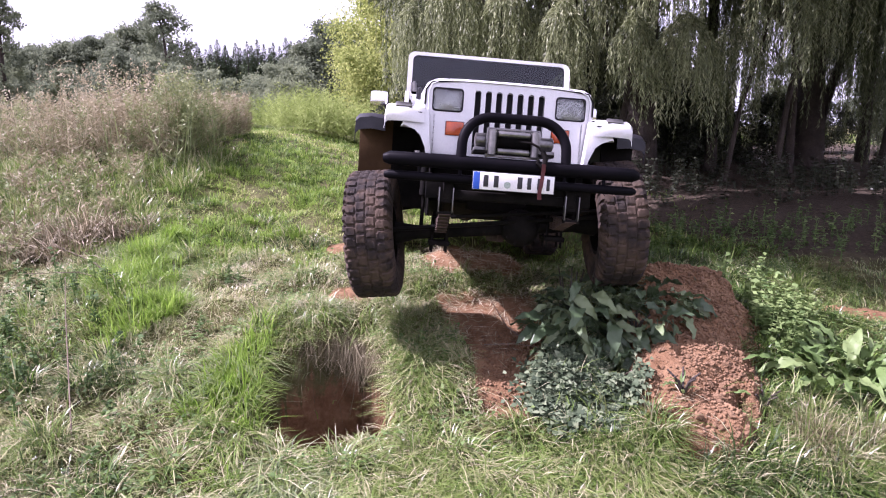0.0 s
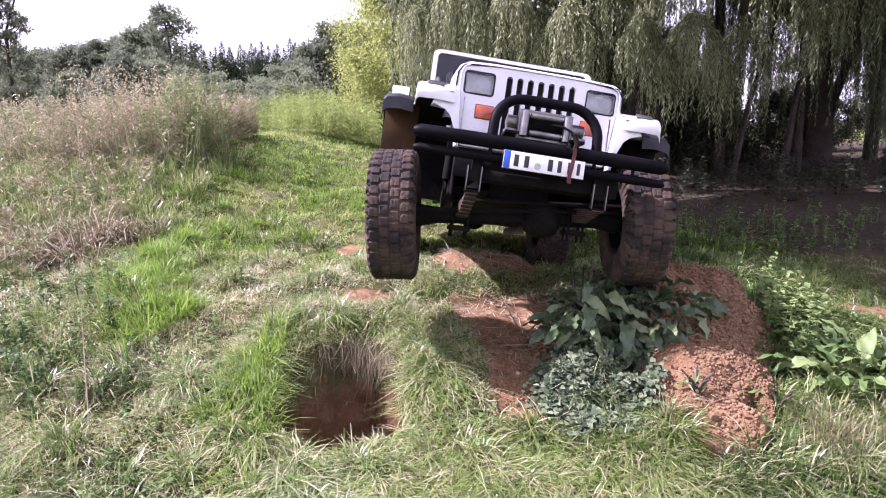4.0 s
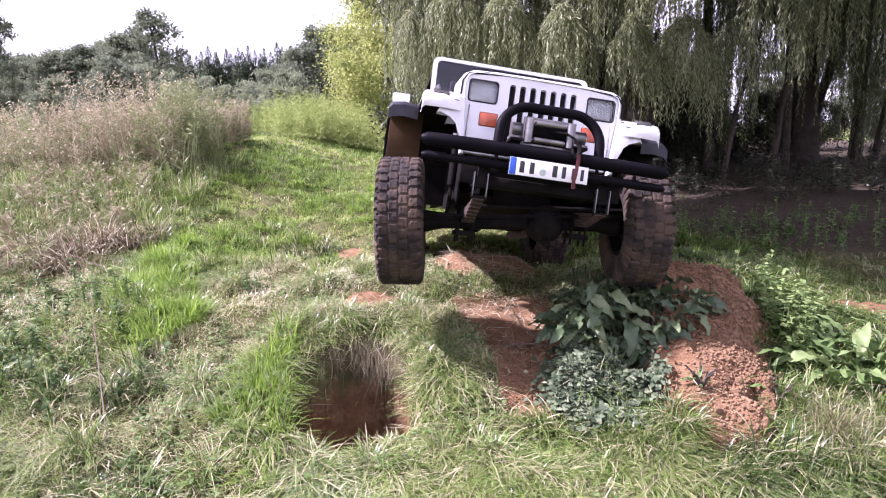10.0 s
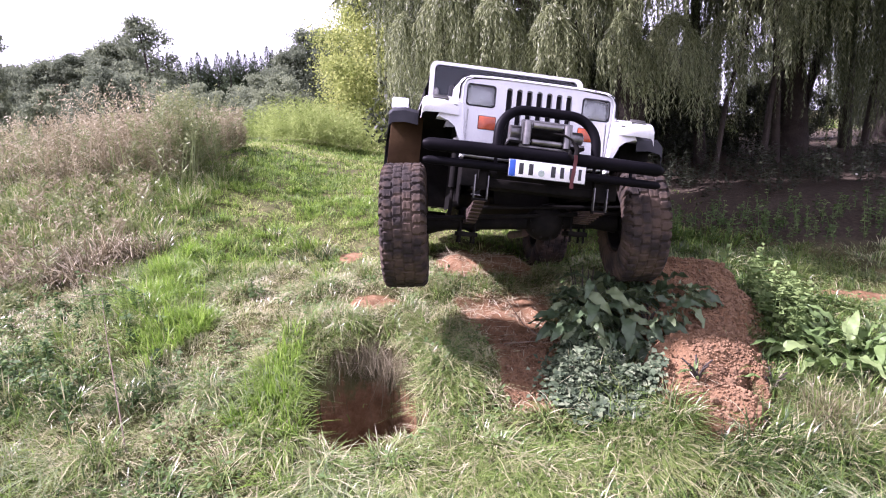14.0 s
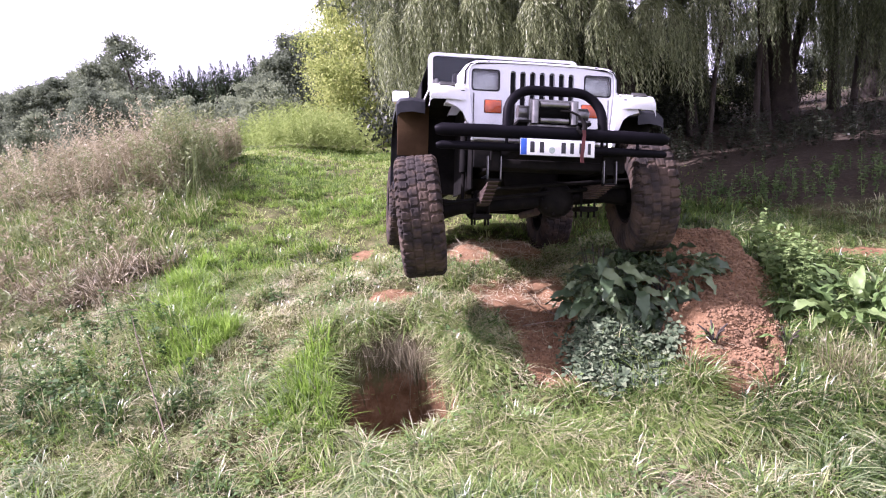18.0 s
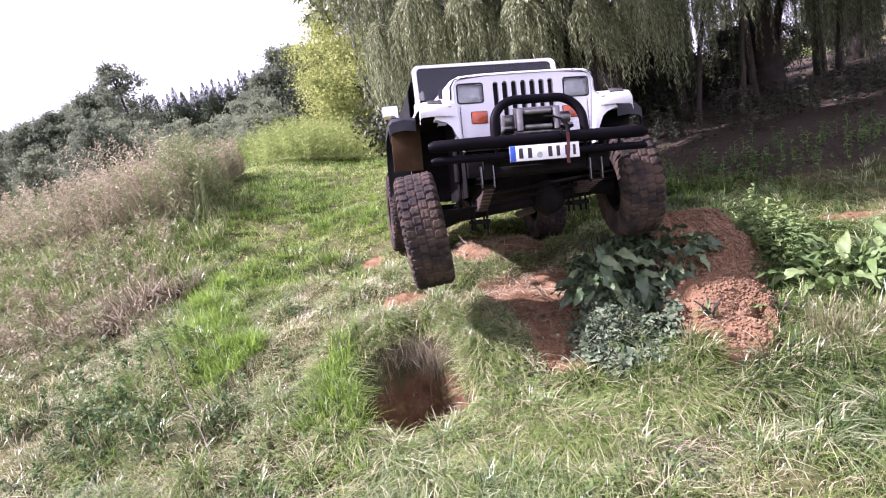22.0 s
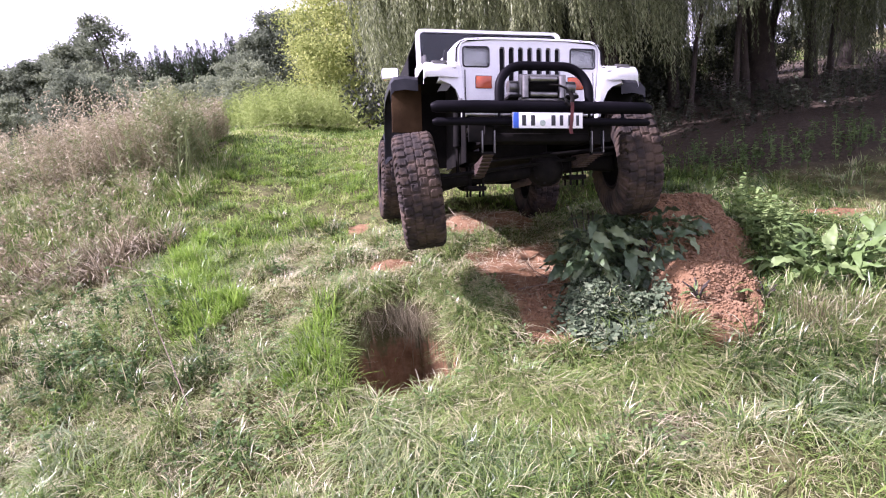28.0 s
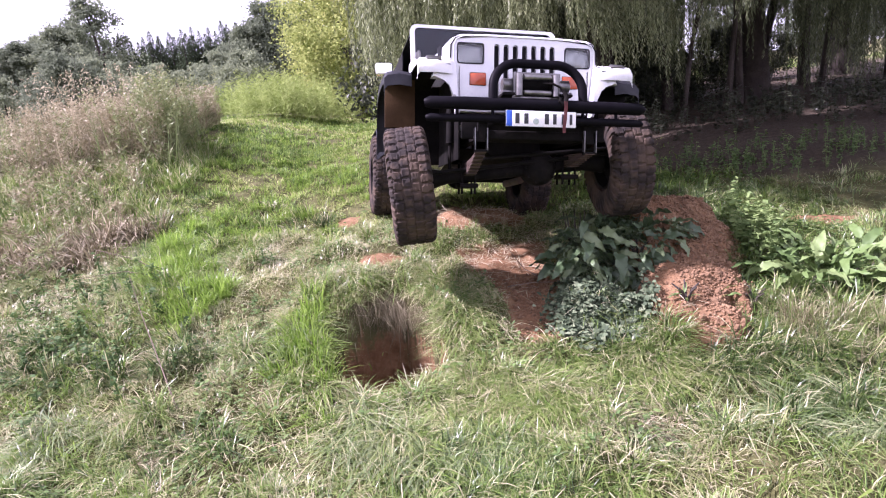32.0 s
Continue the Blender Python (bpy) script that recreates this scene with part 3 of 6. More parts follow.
        box(bm, (s * 0.725, 0.325, 0.470), (0.115, 0.05, 0.030), (38, 0, 0), 0.008)
        piece("side_lamp", bm, STEEL, "small grey marker lamp", wing)
        bm = bmesh.new()
        rows = []
        for y, z in ((0.60, 0.315), (0.605, 0.40), (0.65, 0.432), (0.76, 0.440), (1.0, 0.440), (1.22, 0.425), (1.34, 0.36), (1.40, 0.20), (1.43, -0.12)):
            rows.append([(s * 0.851, y, z), (s * 0.95, y, z + 0.012), (s * 1.04, y, z - 0.002), (s * 1.066, y, z - 0.03), (s * 1.068, y + (0.01 if y < 0.7 else 0), z - 0.09)])
        sheet(bm, rows, 0.006)
        piece("wheel_flare", bm, FLARE, "wide black plastic wheel flare")
        bm = bmesh.new()
        plate_of(bm, [(s * 0.80, 0.02), (s * 0.80, 0.41), (s * 1.045, 0.41), (s * 1.045, 0.02)], 0.80, 0.82, 0.004)
        # mud on the left panel; the right one's near-black paints its shade
        piece("splash_panel", bm, MUDDY if s < 0 else CHASSIS, "mud-caked splash panel behind the wheel" if s < 0 else "splash panel behind the wheel, coloured dark for shade")
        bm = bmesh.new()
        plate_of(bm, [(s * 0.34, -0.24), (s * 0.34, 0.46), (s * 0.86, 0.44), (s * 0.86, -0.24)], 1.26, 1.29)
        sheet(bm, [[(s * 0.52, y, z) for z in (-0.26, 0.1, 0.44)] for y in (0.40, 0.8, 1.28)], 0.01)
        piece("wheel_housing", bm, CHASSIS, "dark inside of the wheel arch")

    # windscreen
    bm = bmesh.new()
    wide, low, high, y0, lean = 0.725, 0.690, 1.128, 1.60, 0.10
    outer = rounded(-wide, wide, low, high, 0.06)
    inner = rounded(-wide + 0.042, wide - 0.042, low + 0.03, high - 0.028, 0.045)

    def leant(x, z, dy):
        return (x, y0 + dy + lean * (z - low) / (high - low), z)

    loops = [[bm.verts.new(leant(x, z, dy)) for x, z in o] for o, dy in ((outer, 0.0), (inner, 0.008), (inner, 0.035), (outer, 0.045))]
    n = len(outer)
    for a, b in zip(loops, loops[1:] + loops[:1]):
        for k in range(n):
            bm.faces.new((a[k], a[(k + 1) % n], b[(k + 1) % n], b[k]))
    screen = piece("windscreen_frame", bm, PAINT, "white folding windscreen frame")
    bm = bmesh.new()
    sheet(bm, [[leant(x, z, 0.02) for x in np.linspace(-wide + 0.045, wide - 0.045, 5)] for z in (low + 0.045, (low + high) / 2, high - 0.04)], 0.005)
    pane = piece("windscreen", bm, WINDOW, "grey reflecting windscreen", screen)
    pane.visible_shadow = False
    for x0, x1 in ((-0.42, -0.12), (0.18, 0.48)):
        bm = bmesh.new()
        tube(bm, [leant(x0, low + 0.03, -0.02), leant(x0 + 0.06, low + 0.05, -0.025), leant(x1, low + 0.075, -0.015)], 0.007, 6)
        piece("wiper", bm, CABIN, "black wiper arm", screen)
    for s in (-1, 1):
        bm = bmesh.new()
        box(bm, (s * 0.665, 1.585, 0.80), (0.05, 0.03, 0.075), bevel=0.006)
        tube(bm, [(s * 0.66, 1.565, 0.845), (s * 0.66, 1.565, 0.76)], 0.012, 8)
        piece("screen_hinge", bm, STEEL, "windscreen hinge", screen)
        bm = bmesh.new()
        tube(bm, [(s * 0.74, 1.86, 0.55), (s * 0.88, 1.83, 0.60), (s * 0.93, 1.83, 0.68)], 0.010, 8)
        piece("mirror_arm", bm, FLARE, "black mirror arm")
        bm = bmesh.new()
        box(bm, (s * 0.965, 1.82, 0.715), (0.17, 0.055, 0.13), (0, 0, s * 8), 0.028)
        mirror = piece("door_mirror", bm, CHROME, "chrome door mirror")
        bm = bmesh.new()
        box(bm, (s * 0.965, 1.851, 0.715), (0.145, 0.006, 0.105), (0, 0, s * 8), 0.002)
        piece("mirror_glass", bm, CHROME, "mirror glass", mirror)

    # tub, doors, floor and cabin
    bm = bmesh.new()
    for s in (-1, 1):
        plate_of(bm, [(s * 0.70, -0.12), (s * 0.70, 0.74), (s * 0.735, 0.74), (s * 0.735, -0.12)], 1.44, 1.72, 0.004)
        sheet(bm, [[(s * 0.735, y, z) for z in (-0.12, 0.15, 0.45, 0.60)] for y in (2.42, 2.6, 3.0, 3.55)], 0.03)
        sheet(bm, [[(s * 0.735, y, z) for z in (-0.12, -0.05)] for y in (1.72, 2.1, 2.42)], 0.03)
    box(bm, (0, 2.5, -0.10), (1.44, 2.1, 0.04), bevel=0.01)
    box(bm, (0, 1.53, 0.42), (1.36, 0.05, 0.62), bevel=0.01)
    box(bm, (0, 3.55, 0.22), (1.46, 0.04, 0.70), bevel=0.01)
    piece("body_tub", bm, PAINT, "white open body tub")
    for s in (-1, 1):
        bm = bmesh.new()
        box(bm, (s * 0.738, 2.07, 0.28), (0.045, 0.69, 0.66), bevel=0.02)
        door = piece("half_door", bm, PAINT, "white half door")
        bm = bmesh.new()
        box(bm, (s * 0.768, 2.33, 0.40), (0.02, 0.10, 0.035), bevel=0.006)
        piece("door_handle", bm, CABIN, "black door handle", door)
        bm = bmesh.new()
        sheet(bm, [[(s * 0.735, y, z), (s * 0.92, y, z + 0.005), (s * 0.99, y, z - 0.06)] for y, z in ((2.44, -0.05), (2.48, 0.18), (2.62, 0.30), (3.2, 0.30), (3.38, 0.18), (3.44, -0.05))], 0.006)
        piece("rear_flare", bm, FLARE, "wide black plastic wheel flare")
        bm = bmesh.new()
        box(bm, (s * 0.36, 2.32, 0.22), (0.46, 0.48, 0.15), bevel=0.04)
        box(bm, (s * 0.36, 2.55, 0.50), (0.46, 0.13, 0.55), (-12, 0, 0), 0.04)
        piece("seat", bm, CABIN, "black vinyl seat")
    # top hidden behind the windscreen frame, added to keep the cabin dark
    bm = bmesh.new()
    sheet(bm, [[(x, y, z + 0.02 * (1 - (x / 0.7) ** 2)) for x in np.linspace(-0.70, 0.70, 9)] for y, z in ((1.72, 1.10), (2.2, 1.10), (2.9, 1.08), (3.5, 1.04), (3.58, 0.98), (3.60, 0.56))], 0.012)
    for s in (-1, 1):
        sheet(bm, [[(s * 0.715, y, z) for z in (0.60, 0.85, 1.05)] for y in (2.44, 3.0, 3.58)], 0.01)
    piece("soft_top", bm, CABIN, "unseen black fabric top that darkens the cabin")
    bm = bmesh.new()
    box(bm, (0, 1.70, 0.55), (1.36, 0.16, 0.26), bevel=0.03)
    piece("dashboard", bm, CABIN, "black dashboard")
    bm = bmesh.new()
    ring = [(-0.36 + 0.18 * math.cos(a), 1.93 + 0.09 * math.sin(a), 0.66 + 0.155 * math.sin(a)) for a in np.linspace(0, 2 * math.pi, 25)]
    tube(bm, ring, 0.013, 8, False)
    tube(bm, [(-0.36, 1.93, 0.66), (-0.36, 1.72, 0.56)], 0.02, 8)
    piece("steering_wheel", bm, CABIN, "black steering wheel")

    # bumper: two tubes, uprights, hoop
    bm = bmesh.new()
    tube(bm, [(-0.825, 0.085, 0.102), (-0.79, 0.07, 0.104), (-0.5, 0.058, 0.105), (0.5, 0.058, 0.105), (0.79, 0.07, 0.104), (0.825, 0.085, 0.102)], [0.030, 0.044, 0.046, 0.046, 0.044, 0.030], 16)
    bumper = piece("bumper_tube", bm, BLACK, "glossy black tubular bumper")
    bm = bmesh.new()
    tube(bm, [(-0.815, 0.085, -0.002), (-0.79, 0.07, 0.0), (-0.5, 0.058, 0.0), (0.5, 0.058, 0.0), (0.79, 0.07, 0.0), (0.815, 0.085, -0.002)], [0.020, 0.028, 0.029, 0.029, 0.028, 0.020], 16)
    piece("lower_tube", bm, BLACK, "lower bumper tube", bumper)
    for x in (-0.60, -0.34, 0.34, 0.60):
        bm = bmesh.new()
        tube(bm, [(x, 0.062, 0.10), (x, 0.062, 0.02)], 0.012, 8)
        piece("upright", bm, BLACK, "", bumper)
    bm = bmesh.new()
    hoop = [(-0.345, 0.058, 0.09), (-0.340, 0.062, 0.16)] + [(-0.150 + 0.188 * math.cos(a), 0.066 + 0.04 * math.sin(a), 0.222 + 0.186 * math.sin(a)) for a in np.linspace(radians(176), radians(92), 9)]
    hoop += [(-x, y, z) for x, y, z in hoop[::-1]]
    tube(bm, hoop, 0.033, 14)
    piece("bumper_hoop", bm, BLACK, "glossy black hoop over the winch")
    bm = bmesh.new()
    tube(bm, [(-0.62, 0.07, 0.160), (-0.62, 0.07, 0.140)], 0.016, 8)
    piece("eye_bolt", bm, STEEL, "bolt on the bumper", bumper)

    # winch
    bm = bmesh.new()
    box(bm, (0.0, 0.14, 0.185), (0.52, 0.16, 0.02), bevel=0.004)
    winch = piece("winch", bm, CHASSIS, "grey electric winch with roller guide")
    bm = bmesh.new()
    lathe(bm, [(-0.12, 0.03), (-0.115, 0.068), (-0.105, 0.068), (-0.10, 0.045), (0.10, 0.045), (0.105, 0.068), (0.115, 0.068), (0.12, 0.03)], 20, "X", (0.0, 0.16, 0.265))
    piece("drum", bm, CHASSIS, "winch drum with wound dark cable", winch)
    for x in (-0.19, 0.21):
        bm = bmesh.new()
        lathe(bm, [(-0.06, 0.03), (-0.055, 0.047), (0.05, 0.048), (0.06, 0.03)], 20, "X", (x, 0.165, 0.265))
        box(bm, (x, 0.165, 0.205), (0.13, 0.10, 0.03), bevel=0.006)
        piece("motor_housing", bm, STEEL, "cast winch housing", winch)
    for x in (-0.148, 0.128):
        bm = bmesh.new()
        lathe(bm, [(0.165, 0.012), (0.17, 0.026), (0.325, 0.026), (0.33, 0.012)], 14, "Z", (x, 0.055, 0.0))
        piece("roller", bm, STEEL, "upright steel roller", winch)
    for z in (0.195, 0.305):
        bm = bmesh.new()
        lathe(bm, [(-0.115, 0.010), (-0.11, 0.019), (0.09, 0.019), (0.095, 0.010)], 14, "X", (0.0, 0.06, z))
        piece("cross_roller", bm, STEEL, "steel roller", winch)
    bm = bmesh.new()
    box(bm, (-0.01, 0.085, 0.165), (0.36, 0.012, 0.018), bevel=0.003)
    box(bm, (-0.01, 0.085, 0.336), (0.34, 0.012, 0.016), bevel=0.003)
    for x in (-0.178, 0.158):
        box(bm, (x, 0.08, 0.25), (0.014, 0.03, 0.18), bevel=0.003)
    piece("guide_frame", bm, STEEL, "steel roller frame", winch)
    bm = bmesh.new()
    tube(bm, [(0.03, 0.05, 0.262), (0.10, 0.035, 0.258), (0.15, 0.025, 0.235), (0.175, 0.02, 0.20)], 0.008, 8)
    tube(bm, [(0.175, 0.02, 0.21), (0.195, 0.015, 0.17), (0.19, 0.012, 0.13), (0.165, 0.012, 0.115), (0.145, 0.012, 0.135), (0.15, 0.012, 0.155)], [0.016, 0.018, 0.019, 0.018, 0.014, 0.010], 8)
    piece("winch_hook", bm, CHASSIS, "dark steel cable hook", winch)
    bm = bmesh.new()
    sheet(bm, [[(0.162 + d + w, -0.010 - 0.012 * (z < 0.02), z) for w in (-0.012, 0.012)] for d, z in ((0.02, 0.13), (0.022, 0.09), (0.018, 0.05), (0.012, 0.0), (0.004, -0.05), (0.008, -0.095))], 0.003)
    piece("strap", bm, STRAP, "dark red pull strap", winch)

    # number plate: its letters stay plain bars
    bm = bmesh.new()
    box(bm, (0, 0.0, 0), (0.528, 0.006, 0.118), bevel=0.002)
    number = piece("number_plate", bm, INK, "white number plate with a blue band")
    bm = bmesh.new()
    box(bm, (0, -0.0052, 0), (0.520, 0.003, 0.110), bevel=0.001)
    piece("plate_face", bm, PLATE_WHITE, "white reflective plate face", number)
    bm = bmesh.new()
    box(bm, (-0.238, -0.0082, 0), (0.042, 0.002, 0.108), bevel=0.0005)
    piece("plate_band", bm, PLATE_BLUE, "blue band", number)
    for x, w in ((-0.178, 0.050), (-0.112, 0.050), (0.040, 0.050), (0.100, 0.042), (0.165, 0.042), (0.222, 0.034)):
        bm = bmesh.new()
        box(bm, (x, -0.0082, 0), (w * 0.62, 0.002, 0.074), bevel=0.0005)
        piece("plate_bar", bm, INK, "", number)
    bm = bmesh.new()
    lathe(bm, [(-0.0095, 0.021), (-0.0072, 0.022)], 20, "Y", (-0.040, 0, -0.018))
    piece("plate_seal", bm, SEAL, "round grey-green seal", number)

    # ladder frame, springs, axle
    bm = bmesh.new()
    for s in (-1, 1):
        box(bm, (s * 0.40, 1.85, -0.075), (0.07, 3.5, 0.115), bevel=0.008)
    box(bm, (0, 0.16, -0.055), (1.10, 0.03, 0.16), bevel=0.008)
    box(bm, (0, 0.26, -0.10), (0.80, 0.25, 0.06), bevel=0.008)
    box(bm, (0, 0.52, 0.28), (0.98, 0.05, 0.52), bevel=0.008)
    # made-up sheet that fills the underside with dark
    sheet(bm, [[(x, y, z) for x in (-0.50, -0.25, 0, 0.25, 0.50)] for y, z in ((0.66, -0.16), (0.80, -0.22), (1.30, -0.30))], 0.012)
    piece("ladder_frame", bm, CHASSIS, "black steel ladder frame with a dark sheet added below")
    bm = bmesh.new()
    box(bm, (0.0, 0.95, -0.05), (0.46, 0.62, 0.34), bevel=0.05)
    box(bm, (0.0, 1.75, -0.17), (0.62, 0.55, 0.16), bevel=0.03)
    lathe(bm, [(0.35, 0.08), (0.36, 0.15), (0.50, 0.15), (0.51, 0.08)], 18, "Y", (0.05, 0.3, -0.02))
    piece("engine_sump", bm, CHASSIS, "dark engine and gearbox underside")
    for s in (-1, 1):
        dz = 0.0
        bm = bmesh.new()
        for k in (-1, 1):
            box(bm, (s * 0.415 + k * 0.045, 0.10, -0.140), (0.008, 0.04, 0.16), bevel=0.003)
        shackle = piece("spring_shackle", bm, STEEL, "bare steel spring shackle")
        bm = bmesh.new()
        box(bm, (s * 0.415, 0.115, -0.120), (0.078, 0.02, 0.075), bevel=0.006)
        tube(bm, [(s * 0.415 - 0.055, 0.10, -0.225), (s * 0.415 + 0.055, 0.10, -0.225)], 0.012, 8)
        piece("shackle_bolt", bm, CHASSIS, "dark shackle bolt and bush", shackle)
        bm = bmesh.new()
        hub_z = (FRONT_LEFT.z if s < 0 else FRONT_RIGHT.z) * 0.72 + (FRONT_RIGHT.z if s < 0 else FRONT_LEFT.z) * 0.28
        for leaf in range(7):
            span = 1.0 - 0.10 * leaf
            pts = []
            for q in np.linspace(-1, 1, 9):
                y = 0.56 + 0.47 * span * q
                z = hub_z + 0.075 - 0.014 * leaf + (-0.235 - hub_z - 0.075) * (span * q) ** 2 * (1 if q < 0 else 0.6)
                pts.append([(s * 0.415 - 0.038, y, z), (s * 0.415 + 0.038, y, z)])
            sheet(bm, pts, 0.010)
        piece("leaf_spring", bm, RUST, "rusty leaf spring pack")
        bm = bmesh.new()
        box(bm, (s * 0.415, 0.56, hub_z - 0.085), (0.15, 0.17, 0.035), bevel=0.008)
        for k in (-1, 1):
            for j in (-1, 1):
                tube(bm, [(s * 0.415 + k * 0.052, 0.56 + j * 0.06, hub_z - 0.15), (s * 0.415 + k * 0.052, 0.56 + j * 0.06, hub_z + 0.10)], 0.009, 8)
        box(bm, (s * 0.415, 0.56, hub_z + 0.10), (0.12, 0.15, 0.02), bevel=0.005)
        piece("spring_clamp", bm, CHASSIS, "muddy spring plate with clamp bolts")
        bm = bmesh.new()
        low_end = FRONT_LEFT.z + 0.03 if s < 0 else FRONT_RIGHT.z + 0.03
        tube(bm, [(s * 0.54, 0.60, 0.20), (s * 0.545, 0.60, -0.12)], 0.034, 12)
        tube(bm, [(s * 0.545, 0.60, -0.12), (s * 0.55, 0.60, low_end)], 0.014, 8)
        piece("shock_absorber", bm, CHASSIS, "dark muddy shock absorber")

    def axle(a, b, name):
        bm = bmesh.new()
        d = (b - a).normalized()
        tube(bm, [a + d * 0.14, a + d * 0.30, b - d * 0.30, b - d * 0.14], [0.085, 0.050, 0.050, 0.085], 14)
        c = a.lerp(b, 0.60 if name == "front_axle" else 0.5)
        lathe(bm, [(-0.15, 0.05), (-0.13, 0.10), (-0.06, 0.138), (0.05, 0.135), (0.12, 0.09), (0.24, 0.05)], 18, "Y", c)
        for q in range(10):
            t = 2 * math.pi * q / 10
            tube(bm, [c + Vector((0.118 * math.cos(t), -0.11, 0.118 * math.sin(t))), c + Vector((0.118 * math.cos(t), -0.085, 0.118 * math.sin(t)))], 0.010, 6)
        return piece(name, bm, CHASSIS, "muddy black axle with round differential")

    axle(FRONT_LEFT, FRONT_RIGHT, "front_axle")
    axle(REAR_LEFT, REAR_RIGHT, "rear_axle")
    bm = bmesh.new()
    off = Vector((0, -0.13, 0.05))
    tube(bm, [FRONT_LEFT + off + Vector((0.12, 0, 0)), FRONT_RIGHT + off + Vector((-0.12, 0, 0))], 0.016, 8)
    off = Vector((0, -0.17, 0.11))
    tube(bm, [FRONT_LEFT.lerp(FRONT_RIGHT, 0.30) + off, FRONT_RIGHT + off + Vector((-0.14, 0.02, -0.02))], 0.014, 8)
    piece("steering_rod", bm, CHASSIS, "steering rods")
    bm = bmesh.new()
    tube(bm, [(0.0, 0.9, -0.42), (0.05, 0.62, -0.40)], 0.03, 10)
    tube(bm, [(-0.15, 1.2, -0.28), (-0.30, 2.2, -0.30), (-0.35, 3.4, -0.28)], 0.028, 10)
    piece("exhaust", bm, RUST, "rusty exhaust pipe")

    # wheels turn on their hubs
    tyre, rim = tyre_mesh(), rim_mesh()
    wheels = []
    for name, hub, s in (("front_wheel", FRONT_LEFT, -1), ("front_wheel", FRONT_RIGHT, 1), ("rear_wheel", REAR_LEFT, -1), ("rear_wheel", REAR_RIGHT, 1)):
        bm = bmesh.new()
        lathe(bm, [(-0.12, 0.03), (-0.11, 0.07), (0.10, 0.07), (0.11, 0.03)], 18)
        wheel = part(name, bm, CHASSIS, car, "large muddy off-road wheel")
        t = part("tyre", tyre, RUBBER, wheel, "mud-caked chunky off-road tyre")
        r = part("rim", rim, CHASSIS, wheel, "black steel rim")
        if s > 0:
            r.rotation_euler = (0, 0, math.pi)
        wheels.append((wheel, hub, s))
    return car, wheels


car, wheels = build_jeep()


# ---- grass and leaves ----
GREENWEED = foliage("green_weed", [(0.0, (0.06, 0.085, 0.030)), (0.5, (0.16, 0.20, 0.075)), (1.0, (0.31, 0.33, 0.155))], 0.30, 0.55, 0.3)
HERB = foliage("herb_leaf", [(0.0, (0.035, 0.065, 0.022)), (0.5, (0.085, 0.145, 0.045)), (1.0, (0.20, 0.27, 0.095))], 0.35, 0.65, 0.2)


def unit(v):
    return v / np.maximum(np.linalg.norm(v, axis=-1, keepdims=True), 1e-9)


def blade_mesh(name, base, length, width, azimuth, droop, tone, material, joints=((0.0, 0.8), (0.5, 1.0), (1.0, 0.12))):
    """Grass blades, each a bent tapering strip. droop 0: upright, 1: bent over to the ground."""
    n = len(base)
    out = np.stack([np.cos(azimuth), np.sin(azimuth), np.zeros(n)], 1)
    side = np.stack([-np.sin(azimuth), np.cos(azimuth), np.zeros(n)], 1)
    twist = rng.normal(0, 0.5, n)[:, None]
    side = unit(side + out * twist)
    up = np.array([0, 0, 1.0])
    rings = []
    for f, w in joints:
        reach = droop * (0.25 * f + 0.75 * f * f)
        rise = f * (1 - 0.25 * droop) - 0.62 * droop * f * f
        c = base + length[:, None] * (out * reach[:, None] + up * rise[:, None])
        rings += [c - side * (width * w / 2)[:, None], c + side * (width * w / 2)[:, None]]
    verts = np.stack(rings, 1).reshape(-1, 3)
    q = len(joints)
    k = np.arange(n)[:, None] * 2 * q
    faces = np.concatenate([k + [2 * j, 2 * j + 1, 2 * j + 3, 2 * j + 2] for j in range(q - 1)])
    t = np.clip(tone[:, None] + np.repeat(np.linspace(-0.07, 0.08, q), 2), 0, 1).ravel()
    return raw_mesh(name, verts, faces, t, material)


def leaf_arrays(at, way, normal, length, width, fold=0.25):
    """Leaves as folded diamonds: verts (n, 4, 3)."""
    way = unit(way)
    side = unit(np.cross(normal, way))
    lift = np.cross(way, side)
    mid = at + way * (length * 0.45)[:, None]
    wing = lift * (width * fold)[:, None]
    half = side * (width / 2)[:, None]
    return np.stack([at, mid - half + wing, at + way * length[:, None], mid + half + wing], 1)


def leaves_mesh(name, at, way, normal, length, width, tone, material, fold=0.25):
    v = leaf_arrays(at, way, normal, length, width, fold)
    n = len(at)
    return raw_mesh(name, v.reshape(-1, 3), np.arange(4 * n).reshape(-1, 4), np.repeat(np.clip(tone, 0, 1), 4), material)


def random_ways(n, flat=1.0):
    v = rng.normal(size=(n, 3))
    v[:, 2] *= flat
    return unit(v)


